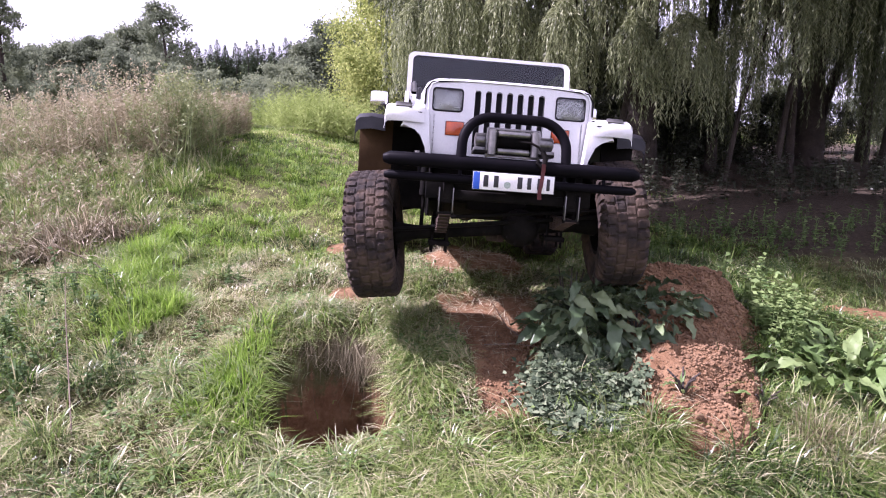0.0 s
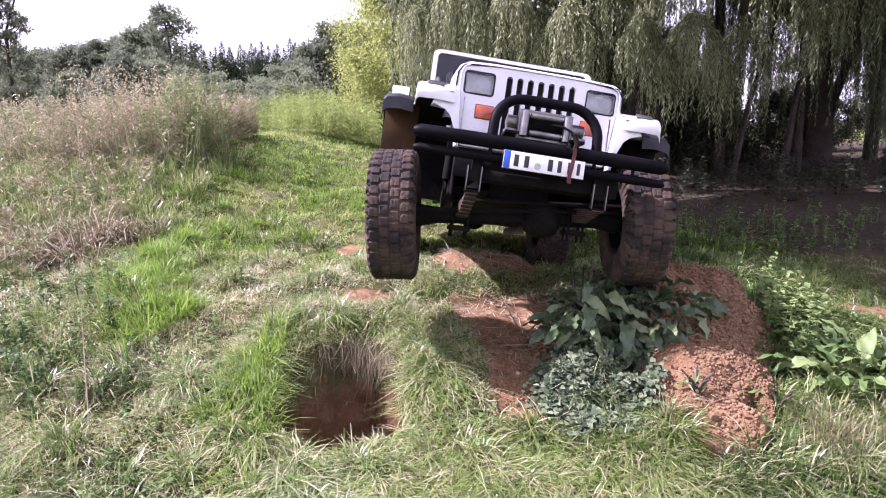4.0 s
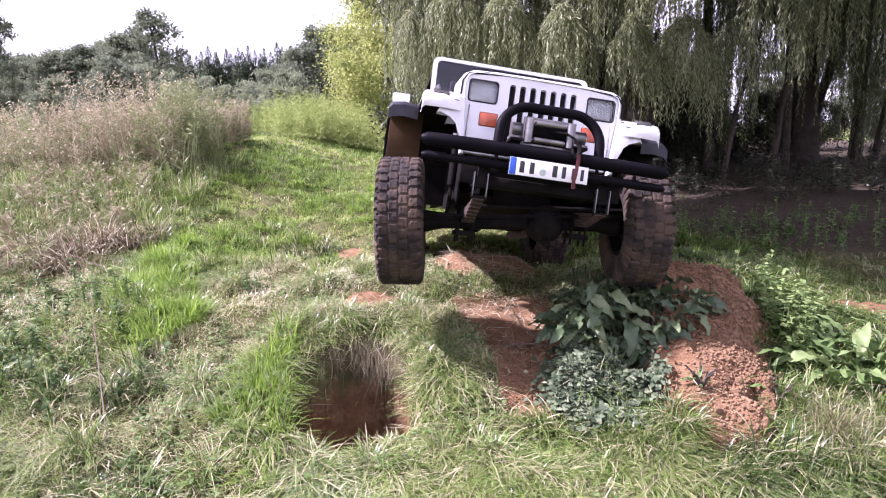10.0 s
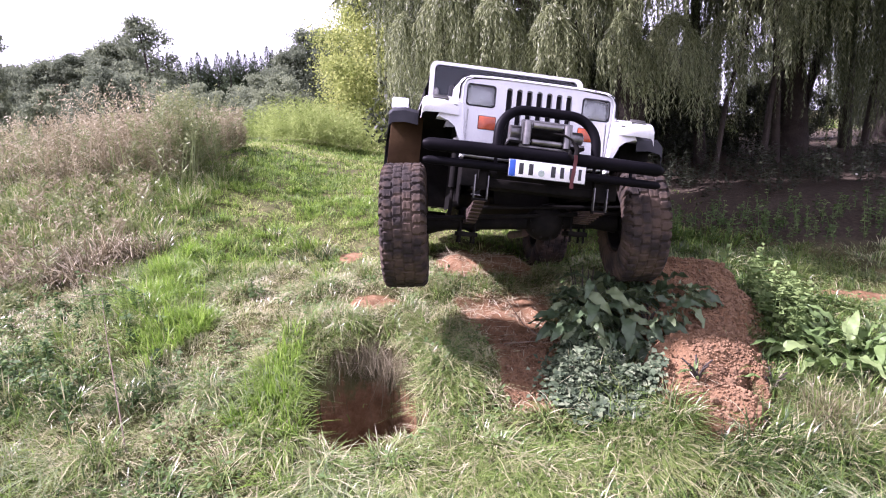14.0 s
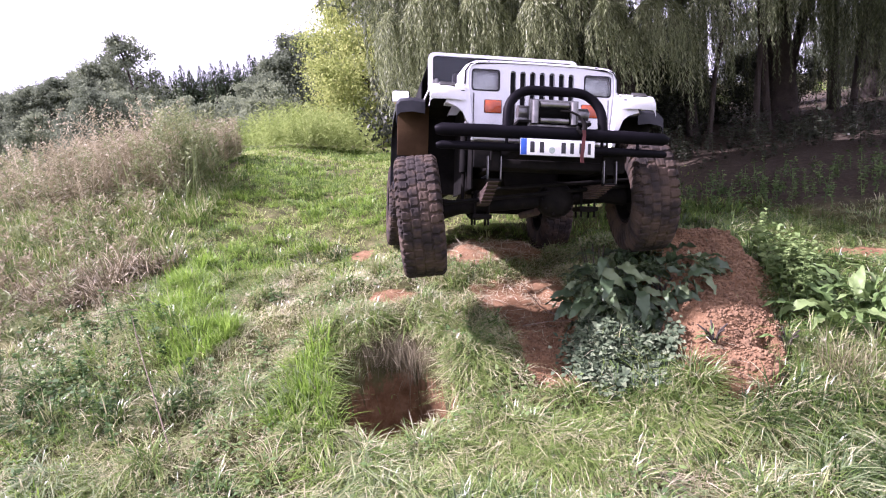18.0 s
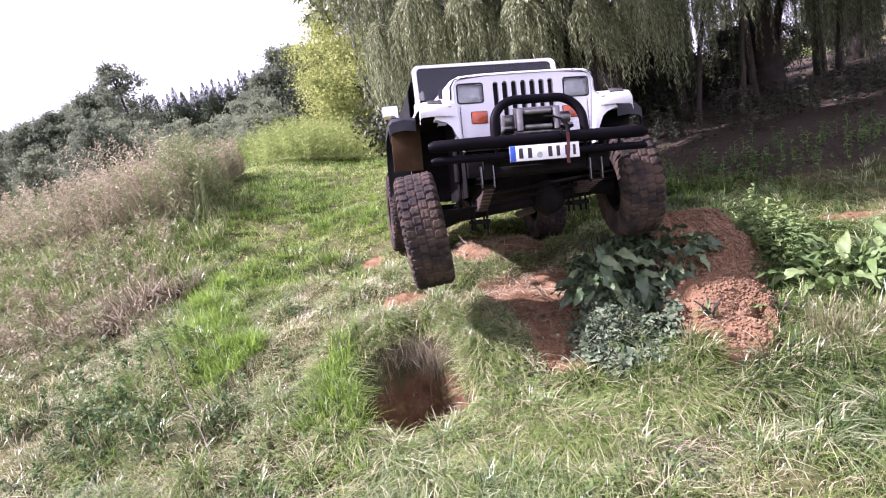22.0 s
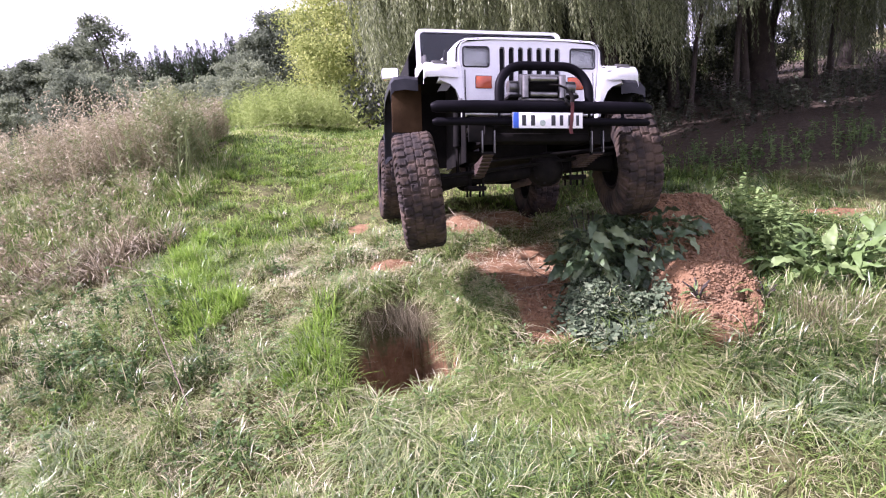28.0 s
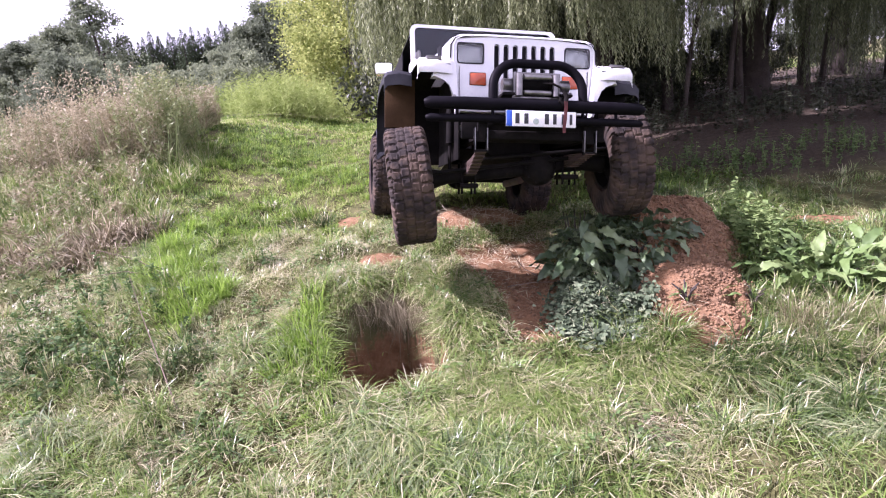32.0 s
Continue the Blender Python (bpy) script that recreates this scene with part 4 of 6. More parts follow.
def lushness(x, y):
    """0 dry and trodden, 1 fresh and green."""
    g = rough_noise(x * 0.8 + 3, y * 0.8 + 8, 4)
    for cx, cy, rx, ry in ((-2.95, 6.0, 0.32, 0.8), (-2.45, 4.6, 0.36, 0.35), (-1.36, 3.8, 0.28, 0.4), (-2.1, 9.7, 0.5, 1.2), (1.25, 3.4, 0.35, 0.2), (-3.0, 12.0, 0.8, 2.0), (2.6, 3.7, 0.6, 0.5)):
        g = g + 0.35 * np.exp(-(((x - cx) / rx) ** 2 + ((y - cy) / ry) ** 2))
    for cx, cy, rx, ry in ((-1.8, 4.15, 0.3, 0.25), (-1.8, 3.3, 0.5, 0.2), (-1.9, 2.7, 0.4, 0.2), (0.68, 2.62, 0.45, 0.14), (-3.6, 5.4, 0.4, 0.5), (-1.5, 8.3, 0.4, 0.6), (-2.6, 8.8, 0.4, 0.4), (-1.75, 4.9, 0.3, 1.3), (-0.8, 6.4, 0.4, 1.5)):
        g = g - 0.42 * np.exp(-(((x - cx) / rx) ** 2 + ((y - cy) / ry) ** 2))
    return g + 0.10 * step(6.0, 8.5, y) + 0.16 * step(1.1, 2.2, x) * (1 - step(6.5, 7.5, y))


def scatter(n, x0, x1, y0, y1):
    return rng.uniform(x0, x1, n), rng.uniform(y0, y1, n)


def grass_tone(x, y, spread=0.19):
    g = lushness(x, y)
    dry = np.clip(0.5 - 1.75 * (g - 0.55), 0.04, 0.95)
    n = len(x)
    straw = rng.random(n) < np.clip(0.07 + 0.42 * (dry - 0.35), 0.04, 0.42)
    straw &= rng.random(n) > 0.62 * step(0.8, 1.8, x)
    dry = dry - 0.36 * step(0.8, 1.8, x)
    return np.clip(np.where(straw, rng.uniform(0.62, 1.0, n) ** 1.3, 0.255 + 0.48 * dry + rng.normal(0, spread, n)), 0, 1)


def turf(name, n, area, long, wide, droop, label, keep_soil=0.35, clump=0.055, each=46, material=None):
    """Grass in small clumps whose blades fall outwards, thin in places."""
    m = n // each
    cx, cy = scatter(m, *area)
    size, shade, heap = rng.uniform(0.45, 1.45, m), rng.normal(0, 0.11, m), rng.integers(0, m, n)
    off = rng.normal(0, 1, (n, 2)) * (clump * (0.6 + 0.5 * size))[heap][:, None]
    x, y = cx[heap] + off[:, 0], cy[heap] + off[:, 1]
    thick = 0.42 + 0.58 * step(0.34, 0.56, rough_noise(x * 2.6 + 11, y * 2.6 + 5, 3))
    keep = (soil_at(x, y) + rng.normal(0, 0.20, n) < keep_soil) & (rng.random(n) > 0.93 * shade_of(x, y)) & (rng.random(n) < thick)
    x, y, heap, off = x[keep], y[keep], heap[keep], off[keep]
    n = len(x)
    g = lushness(x, y)
    length = rng.uniform(*long, n) * (0.5 + 0.7 * np.clip(g, 0, 1)) * (0.5 + 0.55 * size[heap]) * (0.6 + 0.8 * rough_noise(x * 3.3 + 70, y * 3.3, 3))
    comb = 4 * math.pi * value_noise(x * 1.3 + 9, y * 1.3 + 40)
    lay = np.arctan2(off[:, 1] / clump + 0.9 * np.sin(comb), off[:, 0] / clump + 0.9 * np.cos(comb)) + rng.normal(0, 0.55, n)
    lean = np.clip(rng.normal(droop, 0.22, n) + 0.22 * (np.hypot(off[:, 0], off[:, 1]) / clump - 1.1), 0.05, 1.15)
    base = np.stack([x, y, height_at(x, y) - 0.01], 1)
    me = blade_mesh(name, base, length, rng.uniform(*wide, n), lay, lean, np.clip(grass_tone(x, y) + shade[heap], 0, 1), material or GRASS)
    return tagged(new(name, me), label, "grass", kind="stuff")


def tussocks(name, centres, blades, long, wide, tone, spread, label, droop=0.85, material=None):
    """Long-bladed tufts whose blades fall outwards."""
    parts = []
    for cx, cy in centres:
        n = int(blades * rng.uniform(0.7, 1.3))
        a, r = rng.uniform(0, 2 * math.pi, n), spread * np.sqrt(rng.random(n))
        x, y = cx + r * np.cos(a), cy + r * np.sin(a)
        out = np.arctan2(np.sin(a) - 0.75, np.cos(a) + 0.6 * rng.normal()) + rng.normal(0, 0.8, n)
        parts.append((x, y, out, rng.uniform(*long, n) * rng.uniform(0.8, 1.2), np.clip(tone + rng.normal(0, 0.05) + rng.normal(0, 0.13, n), 0, 1)))
    x, y, out, length, t = (np.concatenate([q[i] for q in parts]) for i in range(5))
    n = len(x)
    base = np.stack([x, y, height_at(x, y) - 0.01], 1)
    straw = rng.random(n) < 0.22
    t = np.where(straw, rng.uniform(0.75, 1, n), t)
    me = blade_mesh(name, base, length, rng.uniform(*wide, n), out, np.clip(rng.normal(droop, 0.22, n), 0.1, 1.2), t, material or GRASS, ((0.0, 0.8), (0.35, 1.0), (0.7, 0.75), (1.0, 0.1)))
    return tagged(new(name, me), label, "grass", kind="stuff")


turf("meadow_grass", 215000, (-3.9, 3.9, 1.6, 6.2), (0.06, 0.18), (0.003, 0.008), 0.66, "short trodden green and straw-coloured meadow grass")
turf("meadow_grass", 130000, (-8.0, 3.6, 6.0, 12.0), (0.07, 0.17), (0.008, 0.014), 0.66, "rough green grass along the track", clump=0.085, material=MEADOW)
turf("meadow_grass", 60000, (-9.0, 1.5, 12.0, 20.0), (0.07, 0.16), (0.014, 0.026), 0.6, "green grass at the end of the track", clump=0.16, material=MEADOW)
turf("meadow_grass", 34000, (-30.0, 26.0, 20.0, 42.0), (0.10, 0.22), (0.03, 0.06), 0.7, "distant meadow grass", clump=0.3, material=MEADOW)
turf("meadow_grass", 26000, (-7.0, -3.9, 2.6, 6.2), (0.09, 0.24), (0.004, 0.009), 0.6, "rough grass beside the track")
turf("meadow_grass", 90000, (-9.0, 9.0, -7.0, 1.7), (0.10, 0.22), (0.012, 0.022), 0.7, "rough trodden grass around the viewpoint", clump=0.14, each=30, material=MEADOW)
turf("meadow_grass", 24000, (3.8, 8.0, 1.9, 6.4), (0.09, 0.20), (0.004, 0.008), 0.65, "rough grass beyond the soil heap")
turf("creeping_grass", 52000, (-3.9, 3.9, 1.9, 5.6), (0.12, 0.26), (0.003, 0.006), 1.02, "flattened pale grass blades lying on the turf")


def pick_tufts(n, area, power=1.0, soil=0.25):
    x, y = scatter(n * 4, *area)
    keep = (soil_at(x, y) < soil) & (shade_of(x, y) < 0.3) & (rng.random(n * 4) < np.clip(lushness(x, y), 0, 1) ** power)
    return list(zip(x[keep][:n], y[keep][:n]))


tussocks("grass_tuft", pick_tufts(280, (-3.6, 3.4, 1.6, 6.0), 2.0), 60, (0.14, 0.30), (0.004, 0.008), 0.36, 0.09, "fresh green grass tufts", 0.7)
tussocks("grass_tuft", [(cx + sx * rng.normal(), cy + sy * rng.normal()) for cx, cy, sx, sy, m in ((-3.0, 6.1, 0.10, 0.35, 16), (-2.72, 5.3, 0.12, 0.3, 14), (-2.42, 4.6, 0.13, 0.15, 12), (-3.05, 6.8, 0.10, 0.2, 8), (-1.36, 3.75, 0.10, 0.22, 16)) for k in range(m)], 90, (0.16, 0.32), (0.005, 0.009), 0.5, 0.10, "lush bright green grass along the track", 0.55, LUSH)
tussocks("grass_tuft", [(x, y) for x, y in ((0.05, 2.98), (0.15, 3.12), (-0.08, 3.22), (0.28, 2.92), (-0.18, 3.0), (-0.06, 3.48), (-0.02, 3.72), (-0.14, 3.85), (0.95, 2.95), (1.1, 3.02), (0.78, 2.98), (1.28, 2.98), (0.62, 3.05), (-1.36, 3.62), (-1.36, 3.92), (-1.26, 3.28), (-0.16, 4.12), (-0.12, 3.98), (-0.95, 4.50), (-0.55, 4.50), (-0.30, 4.36), (-0.25, 3.70), (-0.22, 3.92), (-0.32, 3.40), (-0.55, 3.08), (-0.95, 3.08))], 170, (0.16, 0.32), (0.004, 0.008), 0.44, 0.12, "long pale grass hanging over the rim of the hole", 0.95)
tussocks("grass_tuft", [(x, y) for x, y in zip(rng.uniform(-8.0, -3.5, 300), rng.uniform(6.8, 10.6, 300))], 55, (0.16, 0.34), (0.007, 0.013), 0.42, 0.16, "long green grass below the weeds", 0.5)
tussocks("grass_tuft", [(2.14 + abs(0.45 * rng.normal()), 3.22 + 0.2 * rng.normal()) for k in range(40)], 90, (0.24, 0.46), (0.004, 0.008), 0.40, 0.12, "tall pale grass beside the soil heap", 0.75)


def hanging_roots():
    """Dead grass and roots that hang down the hole's back wall."""
    n = 1500
    x = np.clip(-0.70 + 0.19 * rng.normal(size=n) + 0.05 * np.sin(np.arange(n)), -1.02, -0.30)
    y = 3.76 + 0.58 * np.sqrt(np.clip(1 - ((x + 0.76) / 0.44) ** 2, 0.02, 1)) + rng.normal(0, 0.04, n)
    at = np.stack([x, y, height_at(x, y + 0.08) + rng.uniform(-0.10, 0.02, n)], 1)
    way = np.array([0.1, -0.40, -1.0]) + 0.75 * random_ways(n)
    me = leaves_mesh("hanging_roots", at, way, np.array([0, -1.0, 0.3]) + 0.3 * random_ways(n), rng.uniform(0.08, 0.36, n), rng.uniform(0.002, 0.0035, n), rng.uniform(0.0, 0.5, n) ** 1.6, WEED, 0.1)
    return tagged(new("hanging_roots", me), "dead grass and roots hanging into the hole", "dry grass", kind="stuff")


hanging_roots()
tussocks("dry_grass", [(-4.45 + 0.35 * rng.normal(), 6.2 + 0.25 * rng.normal()) for k in range(16)] + [(-3.95 + 0.25 * rng.normal(), 6.7 + 0.3 * rng.normal()) for k in range(8)] + [(-6.2 + 0.35 * rng.normal(), 10.0 + 0.2 * rng.normal()) for k in range(16)], 70, (0.30, 0.62), (0.008, 0.015), 0.08, 0.18, "clumps of brown dead grass", 0.7, WEED)


tussocks("grass_tuft", [(-0.66 + 0.22 * rng.normal(), 2.86 + 0.12 * rng.normal()) for k in range(12)] + [(0.22 + 0.25 * rng.normal(), 3.0 + 0.12 * rng.normal()) for k in range(12)] + [(0.95 + 0.2 * rng.normal(), 3.05 + 0.1 * rng.normal()) for k in range(7)], 100, (0.18, 0.34), (0.004, 0.007), 0.50, 0.10, "long silvery grass lying before the hole", 0.95)
tussocks("grass_tuft", [(1.00 + 0.11 * rng.normal(), 3.26 + 0.06 * rng.normal()) for k in range(14)] + [(1.20 + 0.07 * rng.normal(), 3.22 + 0.05 * rng.normal()) for k in range(7)], 130, (0.14, 0.28), (0.004, 0.008), 0.30, 0.10, "dense green grass below the soil heap", 0.7)
tussocks("grass_tuft", pick_tufts(100, (-3.4, -0.9, 3.0, 9.5), 2.5) + pick_tufts(50, (-3.6, -1.2, 9.0, 13.0), 1.5), 60, (0.10, 0.22), (0.005, 0.010), 0.5, 0.12, "bright green tufts in the trodden grass", 0.6, LUSH)
tussocks("laid_grass", [(cx + sx * rng.normal(), cy + sy * rng.normal()) for cx, cy, sx, sy, m in ((-0.75, 2.85, 0.28, 0.10, 10), (-0.45, 2.5, 0.25, 0.12, 7), (0.75, 2.60, 0.35, 0.12, 3), (2.1, 2.75, 0.35, 0.15, 7), (1.75, 2.35, 0.30, 0.15, 8), (-2.9, 3.1, 0.25, 0.2, 5), (-1.5, 3.75, 0.10, 0.12, 3)) for k in range(m)], 55, (0.20, 0.40), (0.004, 0.007), 0.35, 0.09, "long silvery grass laid flat on the turf", 1.08, SILVER)
tussocks("dark_tuft", [(cx + sx * rng.normal(), cy + sy * rng.normal()) for cx, cy, sx, sy, m in ((-2.55, 3.75, 0.25, 0.14, 9), (-3.3, 3.9, 0.3, 0.25, 9), (-1.95, 2.9, 0.2, 0.10, 4), (2.3, 2.85, 0.3, 0.15, 10), (1.38, 2.98, 0.16, 0.04, 5), (1.84, 3.04, 0.12, 0.05, 4), (1.2, 2.45, 0.3, 0.15, 5), (-3.4, 7.2, 0.25, 0.5, 10), (-1.9, 6.8, 0.2, 0.6, 8)) for k in range(m)], 80, (0.16, 0.32), (0.005, 0.009), 0.10, 0.10, "dark green coarse grass clumps", 0.7)
tussocks("dry_grass", [(2.16 + 0.12 * rng.normal(), 3.28 + 0.08 * rng.normal()) for k in range(6)] + [(2.45 + 0.2 * rng.normal(), 3.2 + 0.1 * rng.normal()) for k in range(7)], 60, (0.22, 0.44), (0.003, 0.006), 0.18, 0.10, "brownish dry grass stalks beside the soil heap", 0.55, WEED)
tussocks("dry_grass", [(0.68 + 0.20 * rng.normal(), 2.62 + 0.07 * rng.normal()) for k in range(12)], 45, (0.10, 0.24), (0.003, 0.006), 0.22, 0.10, "straw-brown dead grass trodden flat", 1.08, WEED)
tussocks("dead_tuft", [(-2.22, 2.97), (-2.16, 2.93)], 170, (0.10, 0.22), (0.004, 0.007), 0.05, 0.09, "dark dead grass tuft", 0.8, WEED)


def clover():
    """Small broad leaves low in the turf."""
    x, y = scatter(26000, -3.9, 3.6, 2.3, 6.8)
    keep = (soil_at(x, y) < 0.3) & (rough_noise(x * 1.7 + 31, y * 1.7, 3) > 0.52) & (rng.random(len(x)) > 0.8 * shade_of(x, y))
    x, y = x[keep], y[keep]
    n = len(x)
    at = np.stack([x, y, height_at(x, y) + rng.uniform(0.01, 0.09, n)], 1)
    me = leaves_mesh("meadow_herbs", at, random_ways(n, 0.3), np.array([0, 0, 1.0]) + 0.4 * random_ways(n), rng.uniform(0.025, 0.055, n), rng.uniform(0.014, 0.030, n), rng.uniform(0.3, 0.9, n), HERB)
    return tagged(new("meadow_herbs", me), "small broad-leaved herbs among the grass", "herbs", kind="stuff")


clover()


def tall_weeds(name, n, area_of, high, label, material, tone, heads=True, k=16, broad=1.0, leaf=None):
    """Standing stalks with side twigs and feathery seed heads."""
    x, y = area_of(n)
    z = height_at(x, y)
    h = rng.uniform(*high, n)
    base = np.stack([x, y, z], 1)
    lean = rng.normal(0, 0.10, (n, 2))
    tip = base + np.stack([lean[:, 0] * h, lean[:, 1] * h, h], 1)
    way = unit(tip - base)
    parts = [leaf_arrays(base, way, random_ways(n, 0.1), h, np.full(n, 0.014), 0.1)]
    tones = [np.full(n, tone) + rng.normal(0, 0.12, n)]
    f = rng.uniform(0.15, 1.0, (n, k))
    at = (base[:, None] + (tip - base)[:, None] * f[..., None]).reshape(-1, 3)
    d = random_ways(n * k, 0.4)
    d[:, 2] = np.abs(d[:, 2]) * 0.6 + 0.35
    size = (rng.uniform(0.10, 0.26, (n, k)) * (1.15 - 0.6 * f)).ravel() * broad**0.5
    thin = rng.uniform(0.006, 0.016, n * k) * broad
    if leaf:
        size = rng.uniform(*leaf, n * k)
        thin = size * rng.uniform(0.4, 0.6, n * k)
        d[:, 2] -= 0.45
    parts.append(leaf_arrays(at, d, random_ways(n * k) + np.array([0, 0, 1.2]) * (leaf is not None), size, thin))
    tones.append(np.repeat(tones[0], k) + rng.normal(0, 0.15, n * k))
    if heads:
        q = 12
        at = (base[:, None] + (tip - base)[:, None] * rng.uniform(0.82, 1.05, (n, q))[..., None]).reshape(-1, 3) + rng.normal(0, 0.025, (n * q, 3))
        parts.append(leaf_arrays(at, random_ways(n * q), random_ways(n * q), rng.uniform(0.03, 0.07, n * q), rng.uniform(0.015, 0.03, n * q)))
        tones.append(np.repeat(tones[0], q) + 0.15 + rng.normal(0, 0.1, n * q))
    v = np.concatenate(parts)
    me = raw_mesh(name, v.reshape(-1, 3), np.arange(4 * len(v)).reshape(-1, 4), np.repeat(np.clip(np.concatenate(tones), 0, 1), 4), material)
    return tagged(new(name, me), label, "weeds", kind="stuff")


def weed_bank(n):
    y = rng.uniform(9.4, 15.0, n)
    edge = -4.05 - 0.10 * (y - 9)
    x = edge - np.abs(rng.normal(0, 1.0, n)) * rng.uniform(0, 4.2, n)
    return x, y


tall_weeds("tall_weeds", 1500, weed_bank, (0.35, 1.0), "tall brown seeding weeds beside the track", WEED, 0.40)
tall_weeds("tall_weeds", 380, lambda n: (rng.uniform(-9.0, -3.9, n) - 0.35 * rng.random(n), rng.uniform(4.6, 10.2, n)), (0.15, 0.42), "low brown weeds and dead stalks in the rough grass", WEED, 0.28)
tall_weeds("green_weeds", 420, lambda n: (rng.uniform(-9.0, -3.9, n) - 0.35 * rng.random(n), rng.uniform(4.6, 10.2, n)), (0.12, 0.34), "low green weeds in the rough grass", GREENWEED, 0.5)
tall_weeds("green_weeds", 500, weed_bank, (0.3, 0.9), "green stalks among the brown weeds", GREENWEED, 0.5)
tall_weeds("tall_weeds", 110, lambda n: (-5.4 + 0.6 * rng.normal(size=n), 10.4 + 0.5 * rng.normal(size=n)), (0.9, 1.5), "tallest thin seed stalks above the weeds", WEED, 0.45)
tall_weeds("green_weeds", 170, lambda n: (-4.25 + 0.25 * rng.normal(size=n), 10.0 + 0.5 * rng.normal(size=n)), (0.7, 1.35), "green flowering weeds at the end of the bank", GREENWEED, 0.55)
tall_weeds("nettles", 60, lambda n: (2.52 + 0.13 * rng.normal(size=n), 4.36 + 0.20 * rng.normal(size=n)), (0.18, 0.44), "green nettles behind the soil heap", HERB, 0.85, False, 26, 1.0, (0.035, 0.085))
tall_weeds("shade_weeds", 260, lambda n: (rng.uniform(1.8, 7.0, n), 7.0 + 0.4 * rng.normal(size=n)), (0.10, 0.36), "low leafy weeds at the edge of the shade", HERB, 0.55, False, 18, 1.0, (0.025, 0.06))
tall_weeds("nettles", 90, lambda n: (-3.2 + 0.6 * rng.normal(size=n), 4.1 + 0.6 * rng.normal(size=n)), (0.10, 0.28), "leafy weeds low in the grass", HERB, 0.35, False, 22, 1.0, (0.025, 0.06))
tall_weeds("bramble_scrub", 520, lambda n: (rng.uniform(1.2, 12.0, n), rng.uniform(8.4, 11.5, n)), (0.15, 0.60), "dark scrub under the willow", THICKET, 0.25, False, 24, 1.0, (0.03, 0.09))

# ---- large-leaved plants ----


def dock_leaf_mesh(long, wide, name):
    """One wavy broad leaf with a raised midrib, along y from its stalk."""
    bm = bmesh.new()
    rows = []
    for f in np.linspace(0, 1, 13):
        w = wide * (math.sin(math.pi * min(1.0, 0.10 + 0.90 * f**0.75)) ** 0.8) * 0.5 + 0.004
        sag = -0.55 * long * f * f + 0.30 * long * f
        row = []
        for u in (-1, -0.5, 0, 0.5, 1):
            wave = (0.16 * math.sin(15 * f + 2.6 * u) + 0.09 * math.sin(31 * f + u)) * wide * abs(u)
            row.append((u * w, f * long * 0.93, sag + 0.20 * wide * abs(u) ** 1.5 * (1 - f) + wave))
        rows.append(row)
    grid = [[bm.verts.new(p) for p in row] for row in rows]
    for a, b in zip(grid, grid[1:]):
        for k in range(4):
            bm.faces.new((a[k], a[k + 1], b[k + 1], b[k]))
    tube(bm, [(0, -0.16 * long, -0.05 * long), (0, 0, -0.002), (0, long * 0.5, rows[6][2][2] - 0.003)], [0.006, 0.005, 0.002], 5)
    me = smooth_mesh(name, bm, 60)
    me.materials.append(DOCK)
    return me


def toned(me, value):
    out = me.copy()
    out.attributes.new("tone", "FLOAT", "POINT").data.foreach_set("value", np.full(len(out.vertices), value, dtype=np.float32))
    return out


LEAVES = [toned(dock_leaf_mesh(a, b, "leaf"), c) for a, b, c in ((0.32, 0.12, 0.25), (0.36, 0.13, 0.5), (0.26, 0.10, 0.65), (0.34, 0.11, 0.95))]
LIGHT_LEAVES = [toned(dock_leaf_mesh(a, b, "leaf"), c) for a, b, c in ((0.30, 0.075, 0.3), (0.36, 0.09, 0.55), (0.32, 0.085, 0.9))]
for me in LIGHT_LEAVES:
    me.materials[0] = LIGHT_DOCK


def dock_plant(x, y, count, reach, rise, label, bright=0, seed=1, high=0.0, size=1.0):
    r = random.Random(seed)
    plant = tagged(new("dock_plant"), label, "plant", "broad-leaved docks")
    plant.location = (x, y, ground_z(x, y))
    bm = bmesh.new()
    for k in range(5):
        a = 2 * math.pi * k / 5
        tube(bm, [(0, 0, -0.03), (0.05 * math.cos(a), 0.05 * math.sin(a), 0.08), (0.10 * math.cos(a), 0.10 * math.sin(a), 0.12 + high)], [0.010, 0.008, 0.005], 6)
    part("stalk", bm, BARK, plant, "reddish green stalks")
    for k in range(count):
        a = r.uniform(0, 360)
        d = reach * math.sqrt(r.random())
        px, py = d * math.cos(radians(a)), 0.62 * d * math.sin(radians(a))
        lz = ground_z(x + px, y + py) - plant.location.z
        leaf = part("leaf", r.choice(LIGHT_LEAVES if bright else LEAVES), DOCK, plant)
        if bright:
            leaf.matrix_local = pose(px, py, lz + 0.02 + 0.4 * rise * r.random() + high, r.uniform(-15, 62), r.uniform(-25, 25), a - 90 + r.uniform(-35, 35)) @ Matrix.Scale(size * r.uniform(0.55, 1.05), 4)
            continue
        f = r.random()
        z = lz + 0.05 + rise * f * (1.1 - 0.8 * d / reach)
        leaf.matrix_local = pose(px, py, z, r.uniform(-50, 35) - 25 * (1 - f), r.uniform(-40, 40), a - 90 + r.uniform(-50, 50)) @ Matrix.Scale(r.uniform(0.42, 0.85), 4)
    return plant


dock_plant(0.98, 4.22, 125, 0.36, 0.50, "dark green dock with broad drooping leaves on the slope", 0, 4)
dock_plant(1.36, 4.14, 85, 0.38, 0.24, "dark green dock pressed down before the wheel", 0, 9)
dock_plant(0.98, 4.60, 22, 0.16, 0.30, "young green dock behind the larger one", 0, 21, 0.26)
dock_plant(2.56, 3.74, 46, 0.38, 0.45, "light green dock beside the soil heap", 1, 5)
